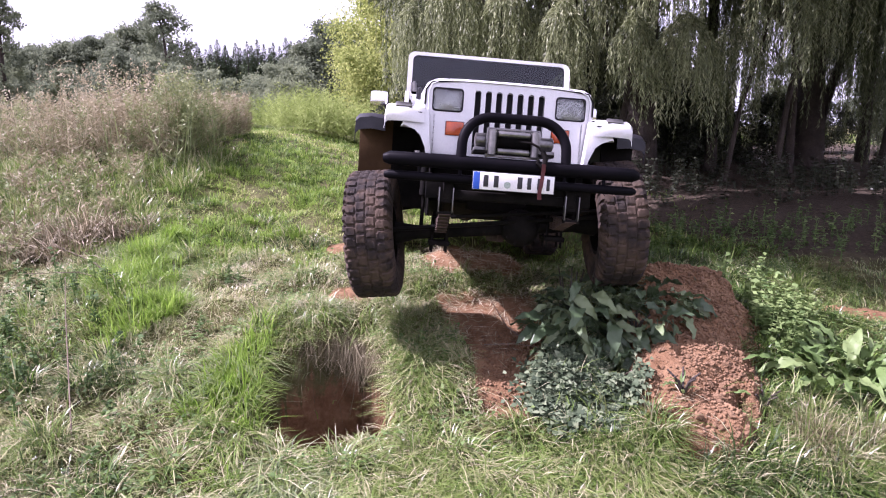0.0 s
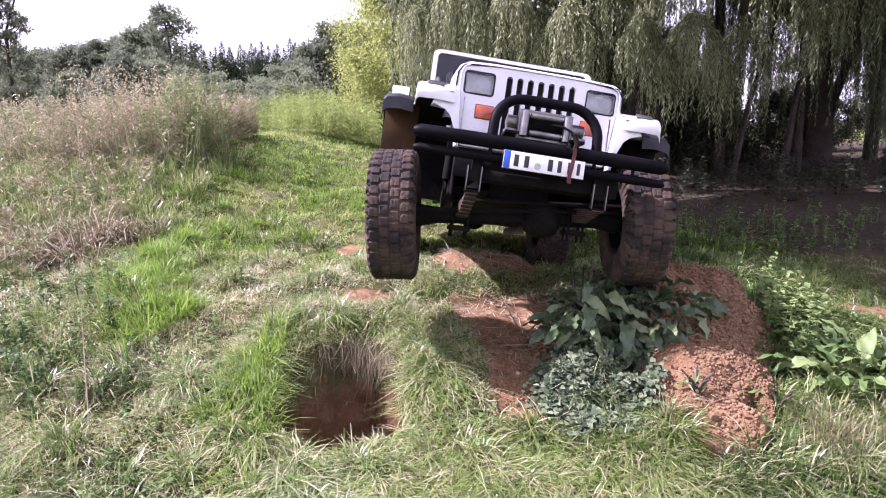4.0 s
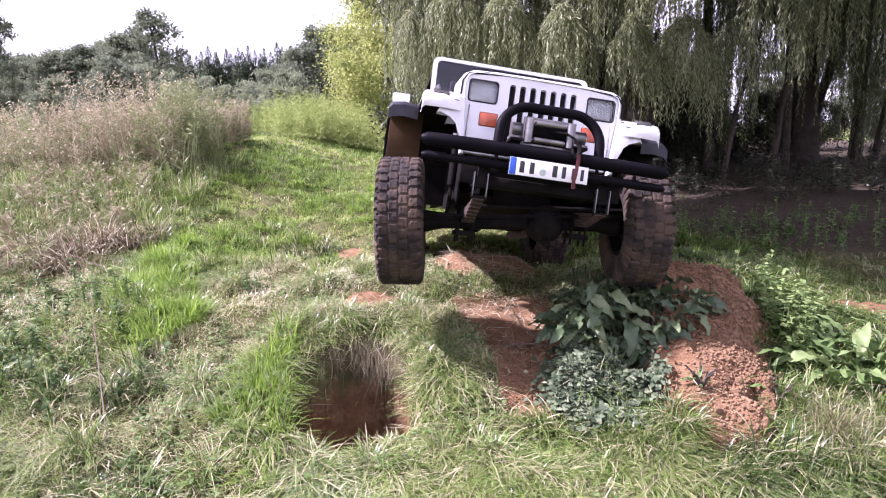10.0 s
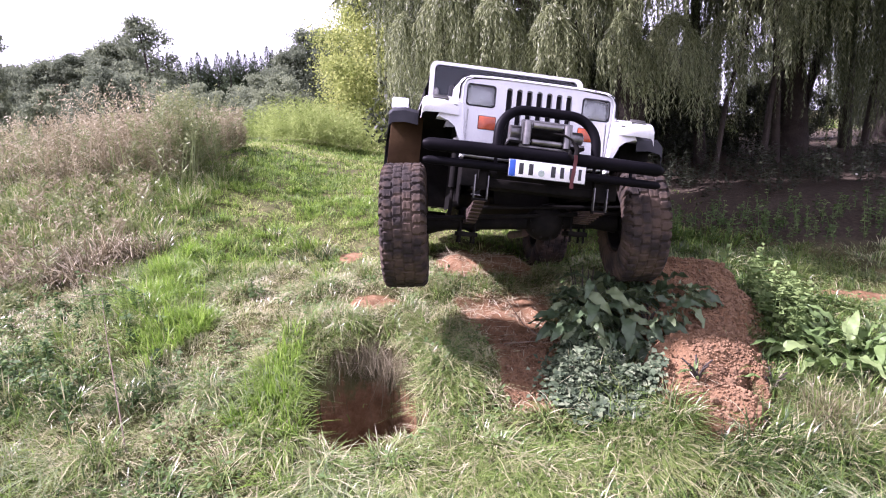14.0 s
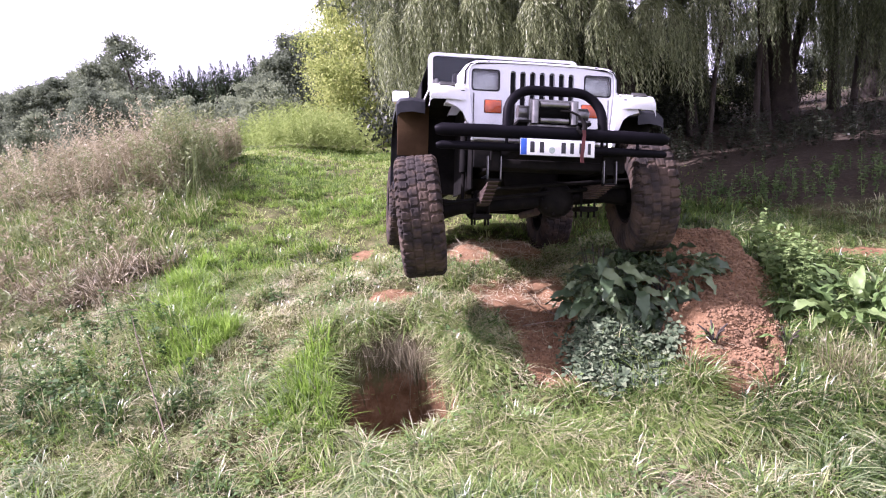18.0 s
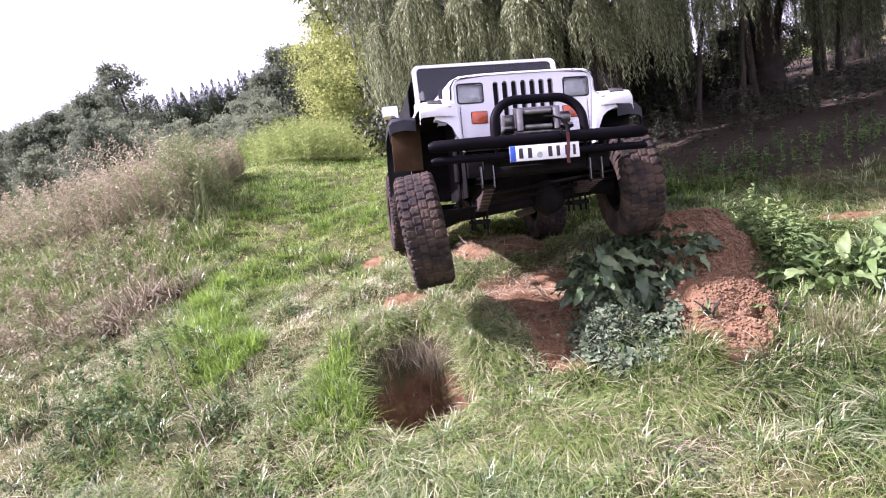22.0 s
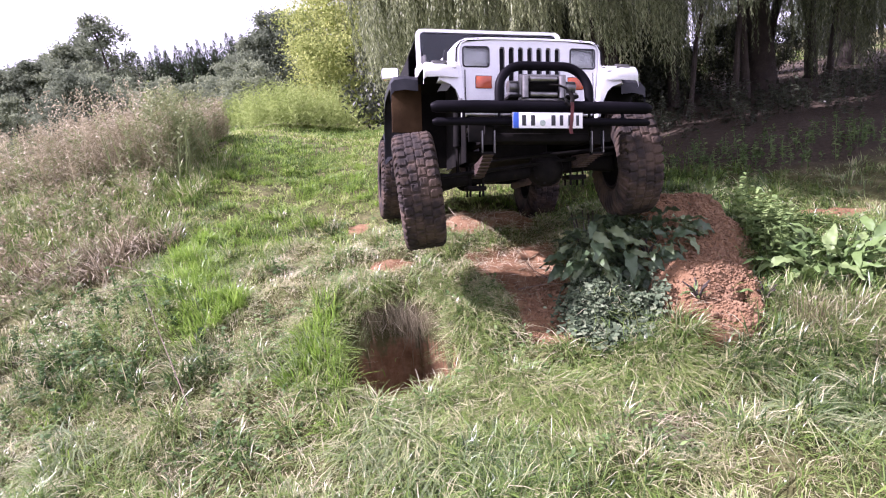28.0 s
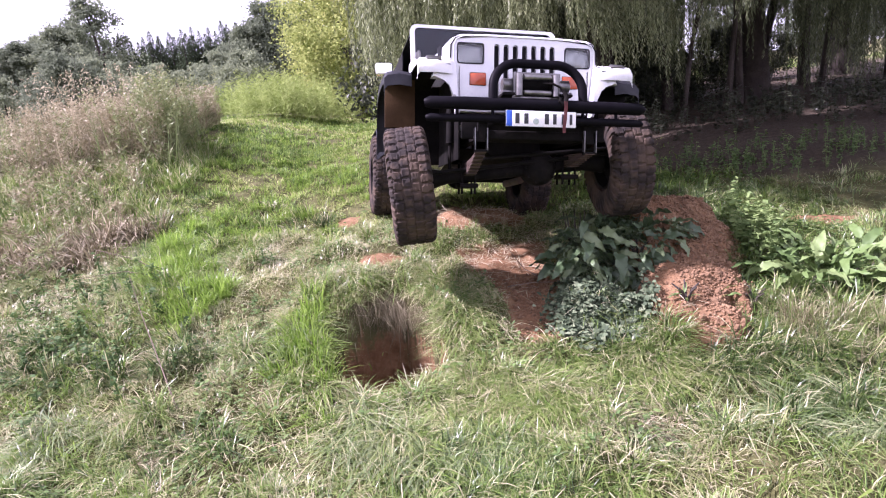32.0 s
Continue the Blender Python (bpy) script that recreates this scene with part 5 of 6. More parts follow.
dock_plant(2.92, 3.82, 60, 0.40, 0.60, "light green dock with large upright leaves", 1, 6)
dock_plant(1.97, 3.52, 3, 0.08, 0.12, "young dock with one large leaf", 1, 8, 0.0, 0.8)
dock_plant(1.46, 3.50, 9, 0.07, 0.08, "small seedling on the red soil", 1, 12, 0.0, 0.30)


def ground_cover():
    """A mat of small grey-green leaves on the slope below the dock."""
    n = 8500
    x, y = 0.84 + 0.24 * rng.normal(size=n), 3.72 + 0.22 * rng.normal(size=n)
    keep = (np.hypot((x - 0.84) / 0.37, (y - 3.76) / 0.40) < 0.62 + 0.25 * rng.random(n) + 0.75 * rough_noise(x * 3.5 + 6, y * 3.5, 3)) & (rough_noise(x * 6 + 3, y * 6 + 8, 2) > 0.30 + 0.22 * step(0.85, 1.15, x)) & (rng.random(n) > 0.8 * gully_shape(x, y))
    x, y = x[keep], y[keep]
    n = len(x)
    at = np.stack([x, y, height_at(x, y) + rng.uniform(0.0, 0.05, n) + 0.10 * rough_noise(x * 9, y * 9, 2)], 1)
    way = random_ways(n, 0.4) + np.array([0, -0.5, -0.1])
    me = leaves_mesh("ground_cover", at, way, np.array([0, -0.5, 1.0]) + 0.4 * random_ways(n), rng.uniform(0.03, 0.062, n), rng.uniform(0.024, 0.046, n), rng.uniform(0.0, 1.0, n) ** 1.5, IVY)
    return tagged(new("ground_cover", me), "mat of small grey-green leaves on the bank", "plant", kind="stuff")


ground_cover()

# ---- trees ----


def branch(bm, start, way, length, radius, r, depth, ends, bend=0.25, seg=7):
    """A limb that wanders and splits; its ends are gathered."""
    pts, radii, d, p = [Vector(start)], [radius], Vector(way).normalized(), Vector(start)
    for k in range(4):
        d = (d + Vector((r.uniform(-bend, bend), r.uniform(-bend, bend), r.uniform(-bend * 0.5, bend * 0.8)))).normalized()
        p = p + d * length / 4
        pts.append(p.copy())
        radii.append(radius * (1 - 0.17 * (k + 1)))
    tube(bm, pts, radii, seg)
    ends.append((pts[-1], d))
    if depth > 0:
        for k in range(r.choice((2, 3))):
            q = pts[r.choice((2, 3, 4))]
            turn = Vector((r.uniform(-1, 1), r.uniform(-1, 1), r.uniform(-0.1, 0.7)))
            branch(bm, q, d + turn * 0.9, length * r.uniform(0.55, 0.75), radii[-1] * 0.8, r, depth - 1, ends, bend, max(5, seg - 1))


def crown_leaves(name, ends, per, radius, size, tone, material, droop=0.0, flat=0.8):
    centres = np.array([p for p, d in ends])
    n = len(centres) * per
    which = np.repeat(np.arange(len(centres)), per)
    blob = random_ways(n) * (rng.random((n, 1)) ** 0.45) * radius * 1.75 * np.array([1, 1, flat]) * rng.uniform(0.6, 1.25, len(centres))[which][:, None]
    at = centres[which] + blob
    clump = rng.normal(0, 0.13, len(centres))[which]
    high = (at[:, 2] - at[:, 2].min()) / max(np.ptp(at[:, 2]), 0.1)
    # tone rises with height: light from above put into the colour
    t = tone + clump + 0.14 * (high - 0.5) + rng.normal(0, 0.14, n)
    way = random_ways(n) + np.array([0, 0, -droop])
    return leaves_mesh(name, at, way, random_ways(n), rng.uniform(0.7, 1.3, n) * size, rng.uniform(0.5, 0.8, n) * size, t, material)


def lobed_crown(name, high, low, spread, lobes, per, size, tone, material, seed, upright=0.0):
    """A full ragged crown of overlapping leafy lobes with gaps between them."""
    r = np.random.default_rng(seed)
    f = r.random(lobes) ** 0.9
    wide = spread * np.sin(math.pi * (0.22 + 0.70 * f)) ** 0.8 * r.uniform(0.45, 1.05, lobes)
    a = r.uniform(0, 2 * math.pi, lobes)
    centre = np.stack([wide * np.cos(a) * 0.85, wide * np.sin(a) * 0.85, high * (low + (0.93 - low) * f)], 1)
    rad = spread * r.uniform(0.16, 0.34, lobes) * (1.15 - 0.5 * f)
    which = np.repeat(np.arange(lobes), per)
    n = lobes * per
    d = unit(r.normal(size=(n, 3))) * (r.random((n, 1)) ** 0.4)
    at = centre[which] + d * rad[which][:, None] * np.array([1.15, 1.15, 0.85]) * (1 + 0.25 * r.normal(size=(n, 1)))
    # upper side of each lobe painted lighter, like light from above
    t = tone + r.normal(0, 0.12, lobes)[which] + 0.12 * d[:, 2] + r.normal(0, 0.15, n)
    way = unit(r.normal(size=(n, 3))) + np.array([0, 0, upright])
    return leaves_mesh(name, at, way, unit(r.normal(size=(n, 3))), r.uniform(0.7, 1.4, n) * size, r.uniform(0.4, 0.75, n) * size, t, material)


def leafy_tree(name, label, high, spread, trunk, per, size, tone, material, seed, depth=2, low=0.3, thin=0.55, lobes=0, upright=0.0):
    r = random.Random(seed)
    tree = tagged(new(name), label, "tree")
    bm, ends = bmesh.new(), []
    top = high * 0.55
    tube(bm, [(0, 0, -0.4), (0.02, 0, high * 0.1), (r.uniform(-0.1, 0.1) * high * 0.2, r.uniform(-0.1, 0.1), high * 0.3), (0, 0, top)], [trunk * 1.5, trunk, trunk * 0.85, trunk * 0.5], 9)
    for k in range(9):
        a, z = 2 * math.pi * k / 9 + r.uniform(-0.3, 0.3), high * r.uniform(low, 0.55)
        branch(bm, (0, 0, z), (math.cos(a), math.sin(a), r.uniform(0.2, 1.1)), spread * r.uniform(0.5, 0.9), trunk * 0.4, r, depth - 1, ends)
    branch(bm, (0, 0, top), (0.1, 0, 1), high * 0.32, trunk * 0.5, r, depth, ends)
    part("trunk", bm, BARK, tree, "dark rough trunk and limbs")
    if lobes:
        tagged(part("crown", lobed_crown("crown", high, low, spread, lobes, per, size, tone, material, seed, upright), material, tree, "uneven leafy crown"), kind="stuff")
        return tree
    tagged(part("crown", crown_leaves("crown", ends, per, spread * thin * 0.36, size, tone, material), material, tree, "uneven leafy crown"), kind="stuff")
    return tree


def spruce_tree(high, seed):
    tree = tagged(new("spruce_tree"), "dark pointed spruce in the distant wood", "tree", "spruces of the wood")
    r = np.random.default_rng(seed)
    bm = bmesh.new()
    tube(bm, [(0, 0, -0.5), (0, 0, high * 0.5), (0, 0, high * 0.99)], [0.22, 0.14, 0.02], 7)
    part("trunk", bm, BARK, tree, "straight dark trunk")
    n = 4200
    f = r.random(n) ** 0.75
    rad = (1 - f) * high * 0.33 * (0.75 + 0.25 * np.sin(f * high * 5.2)) + 0.08
    a, q = r.uniform(0, 2 * math.pi, n), np.sqrt(r.random(n))
    at = np.stack([rad * q * np.cos(a), rad * q * np.sin(a), high * (0.06 + 0.94 * f) - rad * q * 0.25], 1)
    way = np.stack([np.cos(a), np.sin(a), np.full(n, -0.45)], 1) + 0.3 * r.normal(size=(n, 3))
    tagged(part("crown", leaves_mesh("crown", at, way, np.array([0, 0, 1.0]) + 0.4 * r.normal(size=(n, 3)), r.uniform(0.4, 0.9, n) * (1.15 - f), r.uniform(0.16, 0.32, n) * (1.15 - f), r.uniform(0.1, 0.9, n), SPRUCE), SPRUCE, tree, "dark needled crown"), kind="stuff")
    return tree


def stand(tree, x, y, scale, turn):
    tree.matrix_basis = pose(x, y, ground_z(x, y), 0, 0, turn) @ Matrix.Scale(scale, 4)
    return tree


def plant_copy(first, x, y, scale, turn):
    c = copy_thing(first, pose(x, y, ground_z(x, y), 0, 0, turn))
    c.scale = (scale, scale, scale)
    return c


# the wood behind the meadow
oaks = [leafy_tree("oak_tree", "broadleaf tree of the distant wood, greyed by painted haze", 10, 3.6, 0.26, 190, 0.24, tone, HAZED_FOREST, seed, 2, 0.10, lobes=90) for seed, tone in ((11, 0.45), (12, 0.55), (13, 0.35))]
for o in oaks:
    tagged(o, group="broadleaf trees of the wood")
spruces = [spruce_tree(12, 21), spruce_tree(12, 22)]
first_oak, first_spruce = set(), set()
wood = [(-0.735, 62, 0.72, 0), (-0.69, 66, 0.68, 1), (-0.655, 70, 0.76, 2), (-0.62, 66, 0.72, 0), (-0.585, 68, 0.80, 1), (-0.55, 66, 0.80, 2), (-0.51, 72, 0.90, 0), (-0.485, 66, 0.90, 1), (-0.67, 74, 0.80, 1), (-0.60, 76, 0.85, 2), (-0.53, 78, 0.9, 0), (-0.71, 72, 0.84, 2), (-0.64, 72, 0.82, 0), (-0.57, 74, 0.86, 1), (-0.47, 68, 0.86, 0),
        (-0.445, 74, 0.74, 2), (-0.245, 58, 0.62, 0), (-0.215, 50, 0.64, 1), (-0.18, 50, 0.78, 2), (-0.14, 60, 0.9, 0), (-0.10, 60, 0.9, 1), (-0.04, 64, 0.9, 2),
        (0.02, 60, 0.8, 0), (0.10, 62, 0.8, 1), (0.2, 58, 0.7, 2), (0.3, 60, 0.8, 0), (0.42, 55, 0.7, 1), (0.55, 58, 0.7, 2), (0.68, 60, 0.7, 0), (0.8, 60, 0.7, 1), (-0.78, 60, 0.7, 1), (-0.85, 55, 0.7, 2), (-0.95, 52, 0.7, 0)]
for k, (slope, d, s, v) in enumerate(wood):
    x, y = slope * d, d
    s *= 1.25 if slope < -0.31 else 1.12 if slope < 0 else 1.0
    if v in first_oak:
        plant_copy(oaks[v], x, y, s, 47 * k)
    else:
        first_oak.add(v)
        stand(oaks[v], x, y, s, 47 * k)
for k in range(84):
    slope, d = -0.47 + 0.0042 * k + random.Random(k).uniform(-0.004, 0.004), 84 + (k * 7) % 13
    s = 0.97 + 0.08 * math.sin(k * 2.1) + (0.06 if 8 < k < 13 else 0)
    if k < 2:
        stand(spruces[k], slope * d, d, s, 31 * k)
    else:
        plant_copy(spruces[k % 2], slope * d, d, s, 31 * k)

stand(leafy_tree("oak_tree", "tall ragged broadleaf tree standing above the wood", 11.2, 3.1, 0.26, 100, 0.27, 0.5, HAZED_FOREST, 15, 2, 0.15, lobes=70), -0.437 * 60, 60, 1.10, 40)

# shrubs before the wood
shrub = leafy_tree("shrub", "willow shrub before the wood, greyed by painted haze", 3.2, 1.7, 0.06, 130, 0.13, 0.75, HAZED_FOREST, 31, 2, 0.04, lobes=60)
tagged(shrub, group="shrubs before the wood")
stand(shrub, -0.375 * 34, 34, 1.0, 0)
for k, (slope, d, s) in enumerate(((-0.345, 30, 0.75), (-0.30, 40, 1.1), (-0.265, 36, 1.15), (-0.52, 36, 1.2), (-0.60, 40, 1.2), (-0.68, 42, 1.3), (-0.75, 40, 1.3), (-0.235, 30, 0.95), (-0.45, 42, 1.5), (-0.335, 44, 0.9))):
    plant_copy(shrub, slope * d, d, s, 63 * k)
dark_shrub = leafy_tree("shrub", "dark shrub at the meadow's edge", 3.0, 1.6, 0.06, 130, 0.13, 0.30, HAZED_FOREST, 33, 2, 0.04, lobes=60)
stand(dark_shrub, -0.50 * 30, 30, 1.25, 0)
plant_copy(dark_shrub, -0.535 * 31, 31, 1.05, 70)

stand(leafy_tree("poplar_tree", "tall poplar at the meadow's edge, greyed by painted haze", 9.5, 1.1, 0.14, 120, 0.15, 0.65, HAZED_FOREST, 41, 2, 0.06, lobes=110, upright=0.8), -0.695 * 34, 34, 1.0, 0)
stand(leafy_tree("yellow_tree", "yellow-leaved autumn tree beside the track", 6.4, 2.9, 0.13, 300, 0.10, 0.55, YELLOW, 51, 2, 0.06, lobes=200), -0.068 * 24, 24, 1.05, 20)
tall_weeds("green_shoots", 520, lambda n: (-3.55 + 0.85 * rng.normal(size=n), 19.0 + 0.7 * rng.normal(size=n)), (0.6, 1.45), "pale green thicket of upright shoots at the track's end", BUSH, 0.62, False, 26, 1.6)
tall_weeds("green_shoots", 160, lambda n: (-5.6 + 0.7 * rng.normal(size=n), 21.0 + 0.7 * rng.normal(size=n)), (0.5, 1.2), "low green shoots beyond the weeds", BUSH, 0.45, False, 22, 1.6)


def willow_crown(clusters, seed):
    """Hanging strands in umbrella-like clusters, each strand set with narrow leaves."""
    r = np.random.default_rng(seed)
    verts, tones = [], []
    for ax, ay, az, strands, drop, wide, tone in clusters:
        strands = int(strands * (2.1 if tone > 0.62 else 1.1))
        a = r.uniform(0, 2 * math.pi, strands)
        reach = wide * np.sqrt(r.random(strands))
        long = drop * r.uniform(0.45, 1.1, strands)
        lift = 0.25 * (1 - reach / wide)
        steps = max(8, int(drop / 0.055))
        f = np.linspace(0, 1, steps)[None]
        out = reach[:, None] * np.minimum(1, f * 3.2) ** 0.6
        sway = 0.06 * np.sin(3 * f + a[:, None] * 5) * f
        px = ax + out * np.cos(a)[:, None] + sway
        py = ay + out * np.sin(a)[:, None] + sway
        pz = az + lift[:, None] - long[:, None] * np.maximum(0, f * 1.12 - 0.12) - 0.35 * (out / wide) ** 2
        p = np.stack([px, py, pz], -1)
        seg = p[:, 1:] - p[:, :-1]
        q = p[:, :-1].reshape(-1, 3)
        s = seg.reshape(-1, 3)
        n = len(q)
        verts.append(leaf_arrays(q, s, random_from(r, n), np.linalg.norm(s, axis=1) * 1.1, np.full(n, 0.006), 0.1))
        tones.append(np.full(n, 0.35))
        for k in range(2):
            way = unit(s) * 0.75 + random_from(r, n) * 0.55
            way[:, 2] -= 0.25
            verts.append(leaf_arrays(q + s * r.random((n, 1)), way, random_from(r, n), r.uniform(0.06, 0.12, n), r.uniform(0.011, 0.018, n)))
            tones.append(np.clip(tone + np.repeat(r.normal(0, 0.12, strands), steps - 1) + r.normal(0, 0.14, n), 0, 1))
    v, t = np.concatenate(verts), np.concatenate(tones)
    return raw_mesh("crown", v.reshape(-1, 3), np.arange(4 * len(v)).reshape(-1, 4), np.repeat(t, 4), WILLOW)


def random_from(r, n):
    return unit(r.normal(size=(n, 3)))


def willow(x, y, trunk, limbs, clusters, canopy, seed, label):
    r = random.Random(seed)
    tree = tagged(new("willow_tree"), label, "tree", "old willows")
    z = ground_z(x, y)
    tree.location = (x, y, z)
    bm, ends = bmesh.new(), []
    tube(bm, [(0, 0, -0.4), (0.03, 0, 0.5), (-0.06, 0.05, 2.0), (0.05, 0.0, 4.2)], [trunk * 1.45, trunk * 1.05, trunk * 0.9, trunk * 0.7], 12)
    for k in range(limbs):
        a = 2 * math.pi * k / limbs + r.uniform(-0.4, 0.4)
        branch(bm, (0, 0, r.uniform(2.2, 4.2)), (math.cos(a), math.sin(a), r.uniform(0.5, 1.1)), 3.2, trunk * 0.42, r, 2, ends, 0.3)
    part("trunk", bm, BARK, tree, "dark fissured trunk and limbs")
    me = willow_crown([(c[0] - x, c[1] - y, c[2] - z, *c[3:]) for c in clusters], seed)
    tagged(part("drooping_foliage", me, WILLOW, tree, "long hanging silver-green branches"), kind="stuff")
    # added leaf masses, mostly above the view, that shade what lies below
    g = np.random.default_rng(seed + 5)
    spots = []
    for m, cx, cy, cz, rx, ry, rz in canopy:
        d = random_from(g, m) * (0.55 + 0.5 * g.random((m, 1)))
        spots.append(np.stack([cx - x + d[:, 0] * rx, cy - y + d[:, 1] * ry, cz - z + np.abs(d[:, 2]) * rz], 1))
    at = np.concatenate(spots)
    n = len(at)
    near = 1.8
    me = leaves_mesh("shading_crown", at, random_from(g, n) + np.array([0, 0, -0.8]), random_from(g, n), g.uniform(0.12, 0.22, n) * near, g.uniform(0.03, 0.06, n) * near, g.uniform(0.1, 0.8, n), WILLOW)
    tagged(part("shading_crown", me, WILLOW, tree, "dense upper crown, partly out of view, added to cast shade"), kind="stuff")
    return tree


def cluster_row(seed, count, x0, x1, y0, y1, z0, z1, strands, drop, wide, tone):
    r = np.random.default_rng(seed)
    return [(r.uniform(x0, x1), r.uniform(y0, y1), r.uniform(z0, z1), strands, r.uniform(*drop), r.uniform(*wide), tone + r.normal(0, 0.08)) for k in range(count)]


# last number: leaf tone, raised on sunlit clusters, lowered on shaded ones
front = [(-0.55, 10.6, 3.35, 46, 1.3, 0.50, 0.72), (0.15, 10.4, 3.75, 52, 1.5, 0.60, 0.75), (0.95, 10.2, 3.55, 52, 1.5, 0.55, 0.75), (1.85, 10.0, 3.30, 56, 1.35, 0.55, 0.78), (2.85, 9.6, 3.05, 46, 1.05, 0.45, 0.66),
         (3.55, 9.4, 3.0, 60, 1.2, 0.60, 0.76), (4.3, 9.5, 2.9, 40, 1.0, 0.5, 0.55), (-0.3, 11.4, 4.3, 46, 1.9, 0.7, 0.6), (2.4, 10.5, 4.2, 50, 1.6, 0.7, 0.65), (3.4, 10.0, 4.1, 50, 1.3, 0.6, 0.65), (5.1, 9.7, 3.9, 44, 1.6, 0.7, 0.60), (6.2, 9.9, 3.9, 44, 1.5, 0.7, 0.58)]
# the 46000-leaf overhang is unseen and placed to shade the ground
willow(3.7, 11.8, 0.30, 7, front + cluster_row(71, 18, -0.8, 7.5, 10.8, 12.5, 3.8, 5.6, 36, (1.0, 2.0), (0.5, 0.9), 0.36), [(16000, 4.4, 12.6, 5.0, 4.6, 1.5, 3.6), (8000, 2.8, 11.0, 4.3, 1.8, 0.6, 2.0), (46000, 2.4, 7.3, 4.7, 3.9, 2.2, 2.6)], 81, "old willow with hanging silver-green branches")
# shade of the right-hand side is painted in by low leaf tones
willow(7.4, 12.6, 0.26, 7, cluster_row(72, 34, 4.8, 12.0, 10.2, 13.0, 3.0, 5.2, 30, (1.4, 2.8), (0.5, 0.9), 0.37), [(36000, 8.6, 10.4, 4.6, 4.8, 3.8, 4.2)], 82, "willow with hanging branches, shade painted into its leaves")
willow(1.2, 15.0, 0.24, 6, cluster_row(73, 22, -0.9, 4.5, 13.2, 16.0, 3.2, 6.2, 42, (1.5, 3.0), (0.6, 1.0), 0.55), [(11000, 1.4, 15.6, 4.8, 3.6, 3.0, 3.8)], 83, "willow behind the others")
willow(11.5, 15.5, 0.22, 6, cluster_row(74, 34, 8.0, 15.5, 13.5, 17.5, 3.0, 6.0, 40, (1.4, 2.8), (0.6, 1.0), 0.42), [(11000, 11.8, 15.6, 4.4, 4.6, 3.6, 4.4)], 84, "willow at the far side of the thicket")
for k, (x, y, rad) in enumerate(((5.3, 12.2, 0.10), (6.5, 11.6, 0.07), (9.2, 13.6, 0.12), (4.4, 13.6, 0.09), (10.3, 12.4, 0.08), (2.4, 13.2, 0.09), (5.9, 11.0, 0.05), (3.0, 10.9, 0.06), (8.3, 11.8, 0.06), (4.9, 10.8, 0.04), (7.9, 13.4, 0.10))):
    bm = bmesh.new()
    tube(bm, [(0, 0, -0.3), (0.03 * (k - 2), 0.02, 1.2), (0.08 * (k - 2), 0.05, 2.6), (0.12 * (k - 2), 0.1, 5.0)], [rad * 1.3, rad, rad * 0.9, rad * 0.6], 9)
    young = tagged(new("young_tree"), "slim dark trunk in the shade of the willows", "tree", "slim trunks")
    young.location = (x, y, ground_z(x, y))
    part("trunk", bm, BARK, young)

# thicket behind the trunks, its leaves coloured dark for the shade there
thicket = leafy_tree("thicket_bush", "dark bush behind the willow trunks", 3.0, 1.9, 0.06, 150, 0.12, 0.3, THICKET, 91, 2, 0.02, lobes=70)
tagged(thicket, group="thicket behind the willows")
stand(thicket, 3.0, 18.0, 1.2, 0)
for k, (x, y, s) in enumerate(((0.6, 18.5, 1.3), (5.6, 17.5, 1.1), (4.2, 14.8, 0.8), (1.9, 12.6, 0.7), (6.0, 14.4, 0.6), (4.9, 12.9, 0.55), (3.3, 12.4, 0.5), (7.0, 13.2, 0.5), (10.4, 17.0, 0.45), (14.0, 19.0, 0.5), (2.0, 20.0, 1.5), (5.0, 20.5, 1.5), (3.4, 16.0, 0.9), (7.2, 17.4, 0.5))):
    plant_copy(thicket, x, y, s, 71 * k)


# ---- clods, stones and dead wood ----


def clod_mesh(seed, name="clod"):
    r = random.Random(seed)
    bm = bmesh.new()
    bmesh.ops.create_icosphere(bm, subdivisions=1, radius=1.0)
    for v in bm.verts:
        v.co = Vector((v.co.x * r.uniform(0.75, 1.1), v.co.y * r.uniform(0.7, 1.1), v.co.z * 0.72)) * r.uniform(0.68, 1.25)
    me = smooth_mesh(name, bm, 25)
    me.materials.append(CLOD)
    return me


CLODS = [clod_mesh(k) for k in range(7)]


